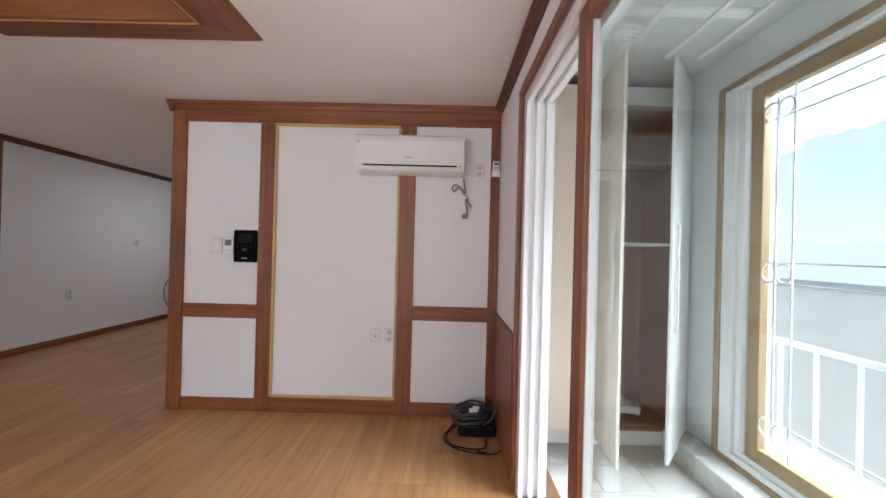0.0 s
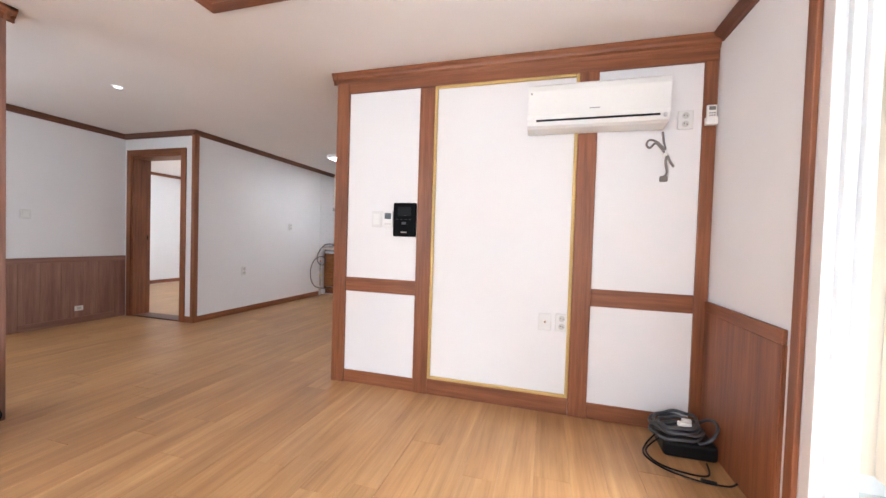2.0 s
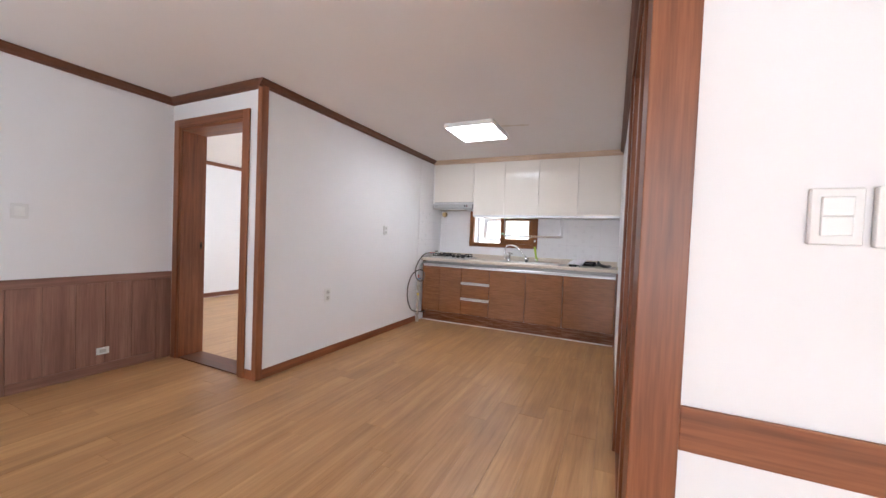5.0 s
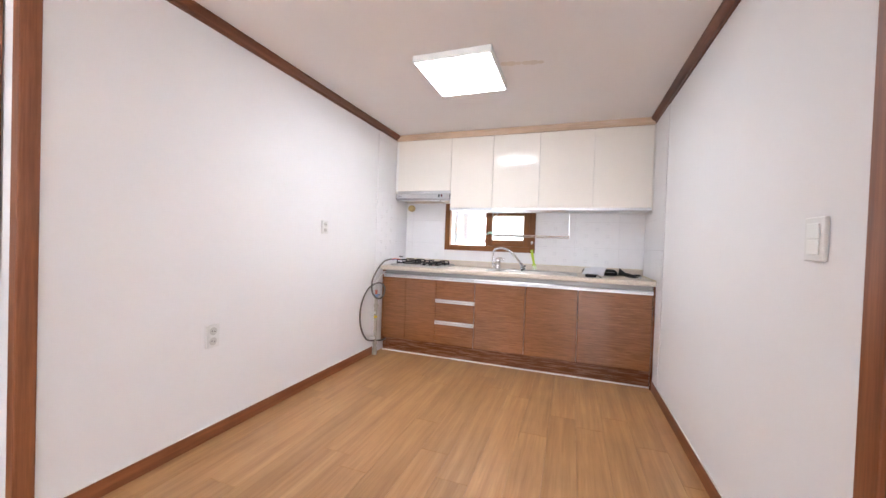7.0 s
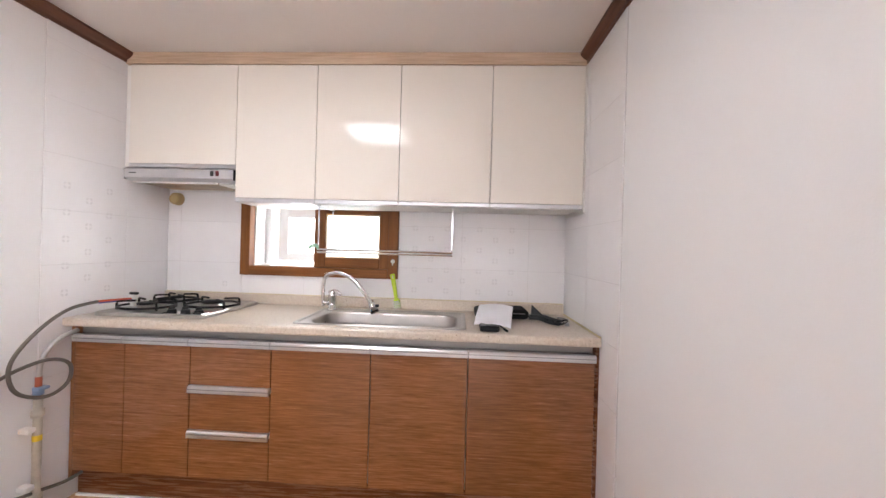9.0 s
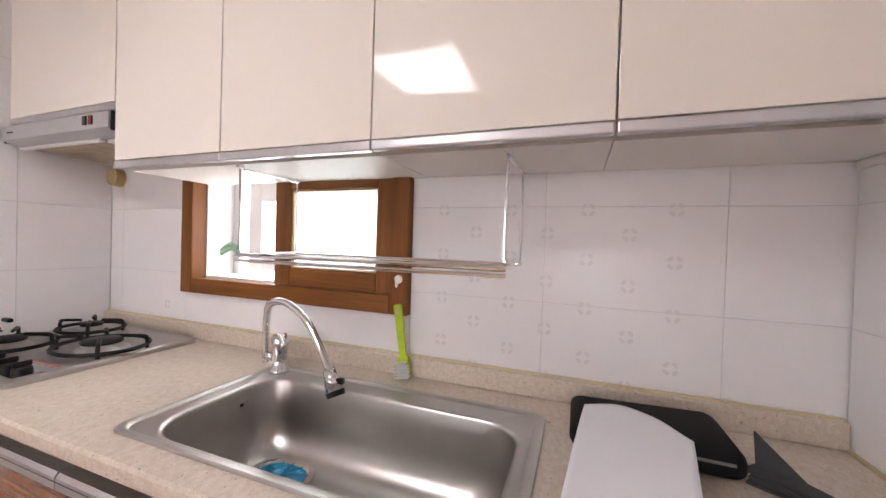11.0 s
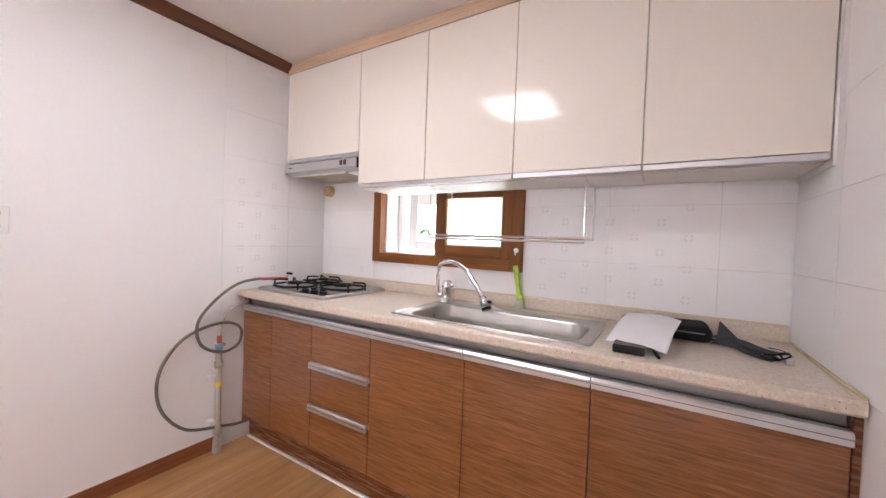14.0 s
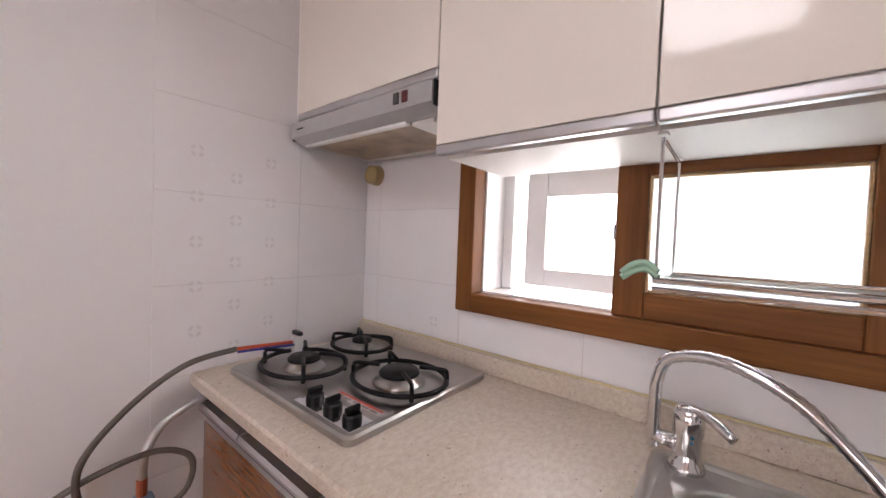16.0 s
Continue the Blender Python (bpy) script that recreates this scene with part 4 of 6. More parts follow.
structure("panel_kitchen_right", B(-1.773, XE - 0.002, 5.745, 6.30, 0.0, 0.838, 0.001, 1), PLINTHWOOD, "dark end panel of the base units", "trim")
structure("channel_kitchen", B(-4.214, -1.776, 5.775, 5.79, 0.797, 0.838), plain("dull_channel", (0.30, 0.29, 0.28), 0.4, 0.7), "recessed metal channel under the worktop", "trim")
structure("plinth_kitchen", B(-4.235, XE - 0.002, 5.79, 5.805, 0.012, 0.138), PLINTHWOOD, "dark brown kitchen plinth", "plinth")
structure("bead_kitchen_floor", B(-4.235, XE - 0.002, 5.775, 5.7895, 0.001, 0.012, 0.004), WHITEP, "white sealant bead along the plinth", "trim")

# worktop with a real hole for the sink
SX0, SX1, SY_0, SY_1 = -3.180, -2.352, 5.768, 6.205
hole = (SX0 + 0.03, SX1 - 0.03, SY_0 + 0.02, SY_1 - 0.04)
wt = thing("worktop", (-3.0, 6.0, 0.84), "speckled beige stone-effect worktop with an upstand", "worktop")
bm = bmesh.new()
L, R = XK + 0.011, XE - 0.011
rim = [[bm.verts.new((x, y, z)) for x, y in ((a, c), (b, c), (b, d), (a, d))] for a, b, c, d, z in
       ((L, R, 5.735, 6.318, 0.882), (*hole, 0.882), (*hole, 0.84), (L, R, 5.735, 6.318, 0.84))]
for r0, r1 in zip(rim, rim[1:] + rim[:1]):
    for k in range(4):
        bm.faces.new((r0[k], r0[(k + 1) % 4], r1[(k + 1) % 4], r1[k]))
bmesh.ops.recalc_face_normals(bm, faces=bm.faces)
part("slab", bm, STONE, wt)
sec = [(5.7349, 0.840), (5.716, 0.843), (5.711, 0.850), (5.711, 0.874), (5.716, 0.881), (5.7349, 0.882)]
part("front_edge", extrude_profile(bmesh.new(), sec, "x", L, R), STONE, wt)
part("upstand", B(L, R, 6.296, 6.3178, 0.8822, 0.940, 0.004), STONE, wt)
part("sealant", B(L, R, 6.310, 6.3185, 0.9402, 0.944), plain("yellowed_sealant", (0.62, 0.52, 0.30), 0.5), wt, "yellowed sealant bead")
part("sealant", B(R - 0.006, R + 0.002, 5.72, 6.295, 0.8822, 0.888), bpy.data.materials["yellowed_sealant"], wt)


# ---- sink ----
def rounded(x0, x1, y0, y1, r, z, n=6):
    out = []
    for cx, cy, a0 in ((x1 - r, y1 - r, 0), (x0 + r, y1 - r, 90), (x0 + r, y0 + r, 180), (x1 - r, y0 + r, 270)):
        for k in range(n + 1):
            a = radians(a0 + 90 * k / n)
            out.append((cx + r * math.cos(a), cy + r * math.sin(a), z))
    return out


sink = thing("kitchen_sink", (-2.76, 5.99, 0.88), "large stainless steel sink, empty, worn by scratches", "sink")
bm = bmesh.new()
bx0, bx1, by0, by1 = SX0 + 0.064, SX1 - 0.045, SY_0 + 0.028, SY_1 - 0.080
loops = [rounded(SX0 + k, SX1 - k, SY_0 + k * 0.7, SY_1 - k, 0.03, z) for k, z in ((0, 0.8825), (0.001, 0.887), (0.004, 0.889), (0.013, 0.889), (0.018, 0.888), (0.022, 0.884))]
loops += [rounded(bx0 + k, bx1 - k, by0 + k, by1 - k, 0.085 - k * 0.3, z, 6) for k, z in
          ((-0.008, 0.884), (-0.003, 0.883), (0.001, 0.880), (0.003, 0.874), (0.014, 0.785), (0.019, 0.760), (0.030, 0.736), (0.046, 0.716), (0.066, 0.704), (0.090, 0.699))]
rings = [[bm.verts.new(p) for p in lp] for lp in loops]
for r0, r1 in zip(rings, rings[1:]):
    for k in range(len(r0)):
        bm.faces.new((r0[k], r0[(k + 1) % len(r0)], r1[(k + 1) % len(r0)], r1[k]))
bm.faces.new(rings[-1])
bmesh.ops.recalc_face_normals(bm, faces=bm.faces)
bmesh.ops.reverse_faces(bm, faces=bm.faces) if bm.faces[-1].normal.z < 0 else None
basin = smooth(part("basin", bm, STEEL, sink))
basin.data.set_sharp_from_angle(angle=radians(38))
DRX, DRY = -2.962, 6.003
part("drain_ring", lathe(bmesh.new(), (DRX, DRY, 0.6995), [(0.088, 0.0), (0.086, 0.006), (0.072, 0.006), (0.068, 0.001)], 32), CHROME, sink)
st = part("strainer", lathe(bmesh.new(), (DRX, DRY, 0.7005), [(0.067, 0.001), (0.06, 0.002), (0.02, 0.004), (0.012, 0.014), (0.004, 0.015)], 28), plain("blue_plastic", (0.02, 0.25, 0.42), 0.25), sink, "blue plastic drain strainer")
for k in range(12):
    a = k * math.tau / 12
    part("rib", cyl(bmesh.new(), (DRX + 0.022 * math.cos(a), DRY + 0.022 * math.sin(a), 0.7055), (DRX + 0.06 * math.cos(a), DRY + 0.06 * math.sin(a), 0.7035), 0.002, n=6), bpy.data.materials["blue_plastic"], st)
for k in range(3):
    # Slots are black blocks, coloured for their dark inside
    part("overflow_slot", B(bx0 + 0.0035, bx0 + 0.0075, 6.02 + k * 0.018, 6.03 + k * 0.018, 0.825, 0.845), BLACK, sink)

# ---- tap ----
tap = thing("kitchen_tap", (-3.122, 6.165, 0.884), "chrome kitchen mixer tap with a flexible swan neck", "tap")
FX, FY = -3.122, 6.165
smooth(part("base", lathe(bmesh.new(), (FX, FY, 0), [(0.030, 0.884), (0.030, 0.892), (0.023, 0.90), (0.022, 0.945), (0.025, 0.95), (0.025, 0.985), (0.018, 0.998), (0.004, 1.0)], 24), CHROME, tap))
bm = bmesh.new()
tube(bm, spline([(FX + 0.004, FY - 0.004, 0.995), (FX + 0.03, FY - 0.03, 0.998), (FX + 0.065, FY - 0.055, 0.982)], 5), 0.009)
smooth(part("lever", bm, CHROME, tap))
cyl_b = cyl(bmesh.new(), (FX - 0.02, FY, 0.925), (FX - 0.058, FY + 0.0, 0.925), 0.014, 0.011, 16)
smooth(part("side_outlet", cyl_b, CHROME, tap))
neck = spline([(FX - 0.055, FY, 0.905), (FX - 0.055, FY, 0.99), (FX - 0.052, FY - 0.002, 1.04), (FX - 0.03, FY - 0.012, 1.085), (FX + 0.045, FY - 0.032, 1.10), (FX + 0.13, FY - 0.052, 1.07),
               (FX + 0.195, FY - 0.070, 1.01), (FX + 0.245, FY - 0.085, 0.95)], 14)
smooth(part("neck", tube(bmesh.new(), neck, 0.0098, 10, False, 0.0016), CHROME, tap, "ribbed flexible chrome neck"))
hd = part("spray_head", cyl(bmesh.new(), (FX + 0.243, FY - 0.084, 0.955), (FX + 0.268, FY - 0.092, 0.905), 0.016, 0.024, 20), CHROME, tap)
smooth(hd)
part("nozzle", cyl(bmesh.new(), (FX + 0.2683, FY - 0.0921, 0.9045), (FX + 0.274, FY - 0.094, 0.893), 0.024, 0.022, 20), BLACK, hd, "black rubber nozzle")
part("toggle", B(FX + 0.275, FX + 0.294, FY - 0.098, FY - 0.086, 0.925, 0.94, 0.003), BLACK, hd)

# ---- kitchen window ----
kw = thing("window_kitchen", (-3.27, YB, 1.06), "brown timber sliding window half open, white outer sash behind", "window", "", "structure")
ox0, ox1, oz0, oz1 = -3.768, -2.772, 1.06, 1.60
YF = YB - 0.030
part("casing", B(ox0, ox0 + 0.061, YF, YB + 0.03, oz0, oz1, 0.004), WINWOOD["z"], kw)
part("casing", B(ox1 - 0.061, ox1, YF, YB + 0.03, oz0, oz1, 0.004), WINWOOD["z"], kw)
part("casing", B(ox0 + 0.0615, ox1 - 0.0615, YF, YB + 0.03, oz0, oz0 + 0.058, 0.004), WINWOOD["x"], kw)
part("casing", B(ox0 + 0.0615, ox1 - 0.0615, YF, YB + 0.03, oz1 - 0.063, oz1, 0.004), WINWOOD["x"], kw)
sx0, sx1, sz0, sz1 = -3.30, -2.8335, 1.1185, 1.5365
ys0, ys1 = YB - 0.020, YB + 0.018
part("sash_stile", B(sx0, sx0 + 0.068, ys0, ys1, sz0, sz1, 0.004), WINWOOD["z"], kw)
part("sash_stile", B(sx1 - 0.055, sx1, ys0, ys1, sz0, sz1, 0.004), WINWOOD["z"], kw)
part("sash_rail", B(sx0 + 0.0685, sx1 - 0.0555, ys0, ys1, sz0, sz0 + 0.062, 0.004), WINWOOD["x"], kw)
part("sash_rail", B(sx0 + 0.0685, sx1 - 0.0555, ys0, ys1, sz1 - 0.085, sz1, 0.004), WINWOOD["x"], kw)
g = part("pane", B(sx0 + 0.0685, sx1 - 0.0555, YB - 0.002, YB + 0.003, sz0 + 0.0625, sz1 - 0.0855), FROST, kw, "frosted glass pane")
g.visible_shadow = False
BEAD = wood("pale_glazing_bead", (0.34, 0.19, 0.07), (0.46, 0.28, 0.12), (0.55, 0.36, 0.17), "x", 0.35, 26, 130)
px0, px1, pz0, pz1 = sx0 + 0.0685, sx1 - 0.0555, sz0 + 0.0625, sz1 - 0.0855
for b in ((px0, px0 + 0.006, pz0, pz1), (px1 - 0.006, px1, pz0, pz1), (px0 + 0.0062, px1 - 0.0062, pz0, pz0 + 0.006), (px0 + 0.0062, px1 - 0.0062, pz1 - 0.006, pz1)):
    part("glazing_bead", B(b[0], b[1], YB - 0.014, YB - 0.0025, b[2], b[3], 0.002, 1), BEAD, kw)
bm = B(sx0 - 0.008, sx0 + 0.004, YB - 0.004, YB + 0.010, 1.30, 1.34, 0.004)
part("catch", bm, BLACK, kw)
# white lining and outer white window
for b in ((WX0 + 0.001, WX0 + 0.008, WZ0 + 0.008, WZ1 - 0.008), (WX1 - 0.008, WX1 - 0.001, WZ0 + 0.008, WZ1 - 0.008), (WX0 + 0.001, WX1 - 0.001, WZ0 + 0.001, WZ0 + 0.0075), (WX0 + 0.001, WX1 - 0.001, WZ1 - 0.0075, WZ1 - 0.001)):
    part("lining", B(b[0], b[1], YB + 0.031, YB + 0.219, b[2], b[3]), PVC, kw)
for a, b, m in ((WX0 + 0.0085, WX0 + 0.045, 0.15), (WX1 - 0.045, WX1 - 0.0085, 0.15)):
    part("outer_jamb", B(a, b, YB + m, YB + 0.21, WZ0 + 0.009, WZ1 - 0.009, 0.003), PVC, kw)
for a, b in ((-3.62, -3.23), (-3.26, -2.88)):
    y = YB + (0.155 if a < -3.4 else 0.185)
    part("outer_sash", B(a, a + 0.07, y, y + 0.025, WZ0 + 0.03, WZ1 - 0.02, 0.003), PVC, kw)
    part("outer_sash", B(b - 0.06, b, y, y + 0.025, WZ0 + 0.03, WZ1 - 0.02, 0.003), PVC, kw)
    part("outer_sash", B(a + 0.0705, b - 0.0605, y, y + 0.025, WZ0 + 0.03, WZ0 + 0.085, 0.003), PVC, kw)
    part("outer_sash", B(a + 0.0705, b - 0.0605, y, y + 0.025, WZ1 - 0.105, WZ1 - 0.02, 0.003), PVC, kw)
    g = part("outer_pane", B(a + 0.0705, b - 0.0605, y + 0.010, y + 0.014, WZ0 + 0.0855, WZ1 - 0.1055), CLEAR, kw)
    g.visible_shadow = False
part("outer_catch", B(-3.285, -3.262, YB + 0.140, YB + 0.1545, 1.27, 1.32, 0.004), CREAMP, kw)

# ---- hanging dish rack, brush, hook ----
rk = thing("hanging_dish_rack", (-2.87, 6.18, LOW), "stainless wire dish rack hung under the wall cabinets", "dish rack")
for x in (-3.172, -2.437):
    pts = [(x, 6.058, LOW - 0.02), (x, 6.058, 1.252), (x, 6.064, 1.236), (x, 6.268, 1.236), (x, 6.275, 1.252), (x, 6.275, LOW - 0.02)]
    part("hanger", tube(bmesh.new(), pts, 0.0032, 8), CHROME, rk)
    part("top_bar", tube(bmesh.new(), [(x, 6.07, LOW - 0.021), (x, 6.28, LOW - 0.021)], 0.0032, 8), CHROME, rk)
    for y in (6.058, 6.275):
        part("mounting_foot", B(x - 0.008, x + 0.008, y - 0.01, y + 0.01, LOW - 0.018, LOW - 0.0125, 0.002), WHITEP, rk)
for y, r in ((6.052, 0.006), (6.275, 0.004)):
    part("long_bar", tube(bmesh.new(), [(-3.175, y, 1.234), (-2.432, y, 1.234)], r, 8), CHROME, rk)
part("long_bar", tube(bmesh.new(), [(-3.175, 6.052, 1.219), (-2.432, 6.052, 1.219)], 0.005, 8), CHROME, rk)
for i in range(13):
    y = 6.070 + i * 0.0155
    part("wire", tube(bmesh.new(), [(-3.171, y, 1.231), (-2.438, y, 1.231)], 0.0016, 6), CHROME, rk)
clip = thing("clothes_peg", (-3.19, 6.05, 1.24), "pale green plastic peg clipped to the dish rack", "peg")
GRN = plain("pale_green_plastic", (0.30, 0.52, 0.38), 0.3)
for side in (-1, 1):
    bend = spline([(-3.222, 6.046, 1.238 + side * 0.004), (-3.205, 6.050, 1.252 + side * 0.006), (-3.185, 6.052, 1.256 + side * 0.005), (-3.168, 6.050, 1.243 + side * 0.004)], 5)
    smooth(part("half", tube(bmesh.new(), bend, 0.0055, 8), GRN, clip))
hk = thing("wall_hook", (-2.80, YF - 0.004, 1.17), "small white adhesive hook on the window frame", "hook")
part("pad", lathe(bmesh.new(), (0, 0, 0), [(0.013, 0), (0.013, 0.003), (0.008, 0.005)], 16), WHITEP, hk)
hk.children[0].matrix_basis = Matrix.Rotation(radians(90), 4, "X") @ Matrix.Translation(ORIGIN[hk])
part("prong", tube(bmesh.new(), spline([(-2.80, YF - 0.006, 1.165), (-2.80, YF - 0.018, 1.148), (-2.80, YF - 0.022, 1.162)], 4), 0.0025), WHITEP, hk)
br = thing("dish_brush", (-2.78, 6.29, 0.9), "lime green dish brush with white bristles leaning on the tiles", "brush")
LIME = plain("lime_plastic", (0.42, 0.60, 0.01), 0.3)
rot = Matrix.Translation((-2.757, 6.275, 0.885)) @ Matrix.Rotation(radians(-12), 4, "Y") @ Matrix.Rotation(radians(-6), 4, "X")
bm = B(-0.012, 0.012, -0.006, 0.006, 0.05, 0.215, 0.005)
for v in bm.verts:
    v.co.x *= 0.65 + 0.5 * abs(v.co.z - 0.1) / 0.1
box(bm, -0.019, 0.019, -0.008, 0.008, 0.005, 0.062, 0.007)
bmesh.ops.transform(bm, matrix=rot, verts=bm.verts)
part("handle", bm, LIME, br)
bm = B(-0.004, 0.004, -0.0075, 0.0075, 0.185, 0.205, 0.003)
bmesh.ops.transform(bm, matrix=rot, verts=bm.verts)
part("hanging_hole", bm, plain("hole_shade", (0.5, 0.5, 0.48), 0.6), br)
bm = bmesh.new()
for k in range(34):
    x, z = -0.016 + 0.0055 * (k % 7), 0.008 + 0.0095 * (k // 7)
    cyl(bm, (x, -0.008, z), (x * 1.25, -0.030, z - 0.004), 0.0028, 0.0022, 6)
bmesh.ops.transform(bm, matrix=rot, verts=bm.verts)
part("bristles", bm, WHITEP, br)

# ---- gas hob ----
hob = thing("gas_hob", (-3.9, 6.03, 0.882), "stainless three-burner gas hob with black pan supports", "gas hob")
hx0, hx1, hy0, hy1 = -4.178, -3.622, 5.782, 6.275
bm = bmesh.new()
lp = [rounded(hx0, hx1, hy0, hy1, 0.02, 0.8825), rounded(hx0, hx1, hy0, hy1, 0.02, 0.896), rounded(hx0 + 0.006, hx1 - 0.006, hy0 + 0.006, hy1 - 0.006, 0.018, 0.901), rounded(hx0 + 0.02, hx1 - 0.02, hy0 + 0.02, hy1 - 0.02, 0.016, 0.899)]
rg = [[bm.verts.new(p) for p in l] for l in lp]
for r0, r1 in zip(rg, rg[1:]):
    for k in range(len(r0)):
        bm.faces.new((r0[k], r0[(k + 1) % len(r0)], r1[(k + 1) % len(r0)], r1[k]))
bm.faces.new(rg[-1])
bmesh.ops.recalc_face_normals(bm, faces=bm.faces)
part("plate", bm, STEEL, hob)


def burner(cx, cy, r, sup):
    z = 0.899
    b = part("burner", lathe(bmesh.new(), (cx, cy, z), [(r * 1.3, 0.0003), (r * 1.25, 0.006), (r * 1.0, 0.010), (r * 0.95, 0.022)], 28), STEEL, hob)
    smooth(b)
    smooth(part("burner_cap", lathe(bmesh.new(), (cx, cy, z), [(r * 0.98, 0.0225), (r * 1.0, 0.028), (r * 0.9, 0.034), (0.004, 0.035)], 28), CASTIRON, b, "black burner cap"))
    ringp = [(cx + sup * 1.15 * math.cos(k * math.tau / 36), cy + sup * math.sin(k * math.tau / 36), z + 0.014) for k in range(36)]
    s = part("pan_support", tube(bmesh.new(), ringp, 0.0065, 8, True), CASTIRON, hob, "black enamelled pan support")
    smooth(s)
    for a in (35, 145, 215, 325):
        c, d = math.cos(radians(a)), math.sin(radians(a))
        px, py = cx + sup * 1.15 * c, cy + sup * d
        prong = spline([(px, py, z + 0.001), (px, py, z + 0.03), (px - 0.01 * c, py - 0.01 * d, z + 0.042), (cx + r * 1.0 * c, cy + r * 1.0 * d, z + 0.043)], 4)
        part("prong", tube(bmesh.new(), prong, 0.0058, 6), CASTIRON, s)


burner(-3.757, 6.048, 0.055, 0.117)
burner(-4.030, 5.930, 0.046, 0.112)
burner(-4.062, 6.165, 0.034, 0.095)
part("control_plate", B(-3.850, -3.640, 5.800, 5.862, 0.8992, 0.9022, 0.001, 1), CHROME, hob)
for x in (-3.815, -3.745, -3.675):
    k = part("knob", lathe(bmesh.new(), (x, 5.833, 0.9022), [(0.021, 0), (0.020, 0.012), (0.017, 0.016), (0.003, 0.0165)], 20), BLACK, hob)
    part("grip", B(x - 0.0045, x + 0.0045, 5.814, 5.852, 0.9187, 0.933, 0.003), BLACK, k)
lab = part("warning_label", B(-3.815, -3.655, 5.885, 5.905, 0.8992, 0.8996), plain("label_film", (0.55, 0.50, 0.48), 0.4), hob, "pale warning sticker with unreadable print")
part("red_bar", B(-3.815, -3.655, 5.897, 5.905, 0.8997, 0.9), plain("label_red", (0.55, 0.08, 0.05), 0.4), lab)
for k in range(5):
    part("print_line", B(-3.81 + 0.031 * k, -3.787 + 0.031 * k, 5.887, 5.894, 0.8997, 0.8999), plain("label_ink", (0.3, 0.28, 0.28), 0.5), lab)

# ---- gas pipe and hoses ----
gp = thing("gas_pipe", (-4.225, 5.585, 0), "cream gas riser pipe with valve and clips by the cabinets", "gas pipe")
GX, GY = -4.222, 5.60
PIPEP = plain("aged_beige_paint", (0.46, 0.42, 0.35), 0.45, 0, 0.2, 25)
smooth(part("pipe", cyl(bmesh.new(), (GX, GY, 0.0), (GX, GY, 0.565), 0.0155, n=16), PIPEP, gp))
for z in (0.10, 0.47):
    smooth(part("collar", cyl(bmesh.new(), (GX, GY, z), (GX, GY, z + 0.03), 0.022, n=16), PIPEP, gp))
part("floor_boot", cyl(bmesh.new(), (GX, GY, 0.0), (GX, GY, 0.075), 0.024, 0.019, 16), PIPEP, gp)
for z in (0.17, 0.42):
    part("clip", B(XK + 0.001, GX + 0.012, GY - 0.045, GY - 0.012, z - 0.012, z + 0.012, 0.006), WHITEP, gp)
part("yellow_tag", cyl(bmesh.new(), (GX, GY, 0.365), (GX, GY, 0.39), 0.0165, n=16), plain("yellow_tape", (0.7, 0.5, 0.02), 0.4), gp, "band of yellow tape")
smooth(part("valve_body", cyl(bmesh.new(), (GX, GY, 0.566), (GX, GY, 0.60), 0.019, n=12), plain("pale_blue_valve", (0.22, 0.34, 0.55), 0.3), gp, "pale blue valve"))
part("valve_lever", B(GX - 0.006, GX + 0.03, GY - 0.022, GY + 0.022, 0.588, 0.602, 0.004), bpy.data.materials["pale_blue_valve"], gp)
part("red_ring", cyl(bmesh.new(), (GX, GY, 0.601), (GX, GY, 0.645), 0.012, n=12), plain("rust_red", (0.42, 0.10, 0.05), 0.4), gp)
hs = thing("gas_hose", (-4.21, 5.5, 0.5), "grey braided gas hose looped between pipe and hob", "hose")
h = spline([(-4.225, 5.62, 0.13), (-4.21, 5.74, 0.125), (-4.225, 5.60, 0.135), (-4.225, 5.44, 0.19), (-4.222, 5.33, 0.34), (-4.22, 5.325, 0.52), (-4.218, 5.43, 0.665), (-4.205, 5.60, 0.715), (-4.19, 5.695, 0.675),
            (-4.185, 5.685, 0.59), (-4.19, 5.60, 0.558), (-4.20, 5.50, 0.615), (-4.205, 5.482, 0.73), (-4.20, 5.56, 0.84), (-4.19, 5.68, 0.925), (-4.17, 5.80, 0.948)][2:], 12)
smooth(part("hose", tube(bmesh.new(), h, 0.0078, 10), GREYRUB, hs))
h2 = spline([(-4.17, 5.80, 0.948), (-4.155, 5.87, 0.947), (-4.145, 5.96, 0.942)], 6)
smooth(part("red_sleeve", tube(bmesh.new(), h2, 0.0055, 8), plain("orange_red_sleeve", (0.62, 0.09, 0.03), 0.4), hs))
smooth(part("blue_sleeve", tube(bmesh.new(), [(p.x + 0.008, p.y, p.z - 0.007) for p in h2], 0.004, 8), plain("blue_sleeve", (0.02, 0.03, 0.22), 0.4), hs))
h3 = spline([(-4.225, 5.61, 0.135), (-4.21, 5.70, 0.118), (-4.20, 5.775, 0.12)], 6)
smooth(part("tail", tube(bmesh.new(), h3, 0.0078, 10), GREYRUB, hs))
gv = thing("gas_cock", (-4.10, 5.965, 0.90), "small white and black gas cock beside the burner", "gas valve")
part("body", B(-4.157, -4.133, 5.955, 5.985, 0.9015, 0.962, 0.004), WHITEP, gv)
part("handle", B(-4.165, -4.120, 5.962, 5.978, 0.9622, 0.976, 0.004), BLACK, gv)
hs2 = thing("metal_hose", (-4.22, 5.6, 0.65), "silver flexible gas connector bending into the cabinet", "hose")
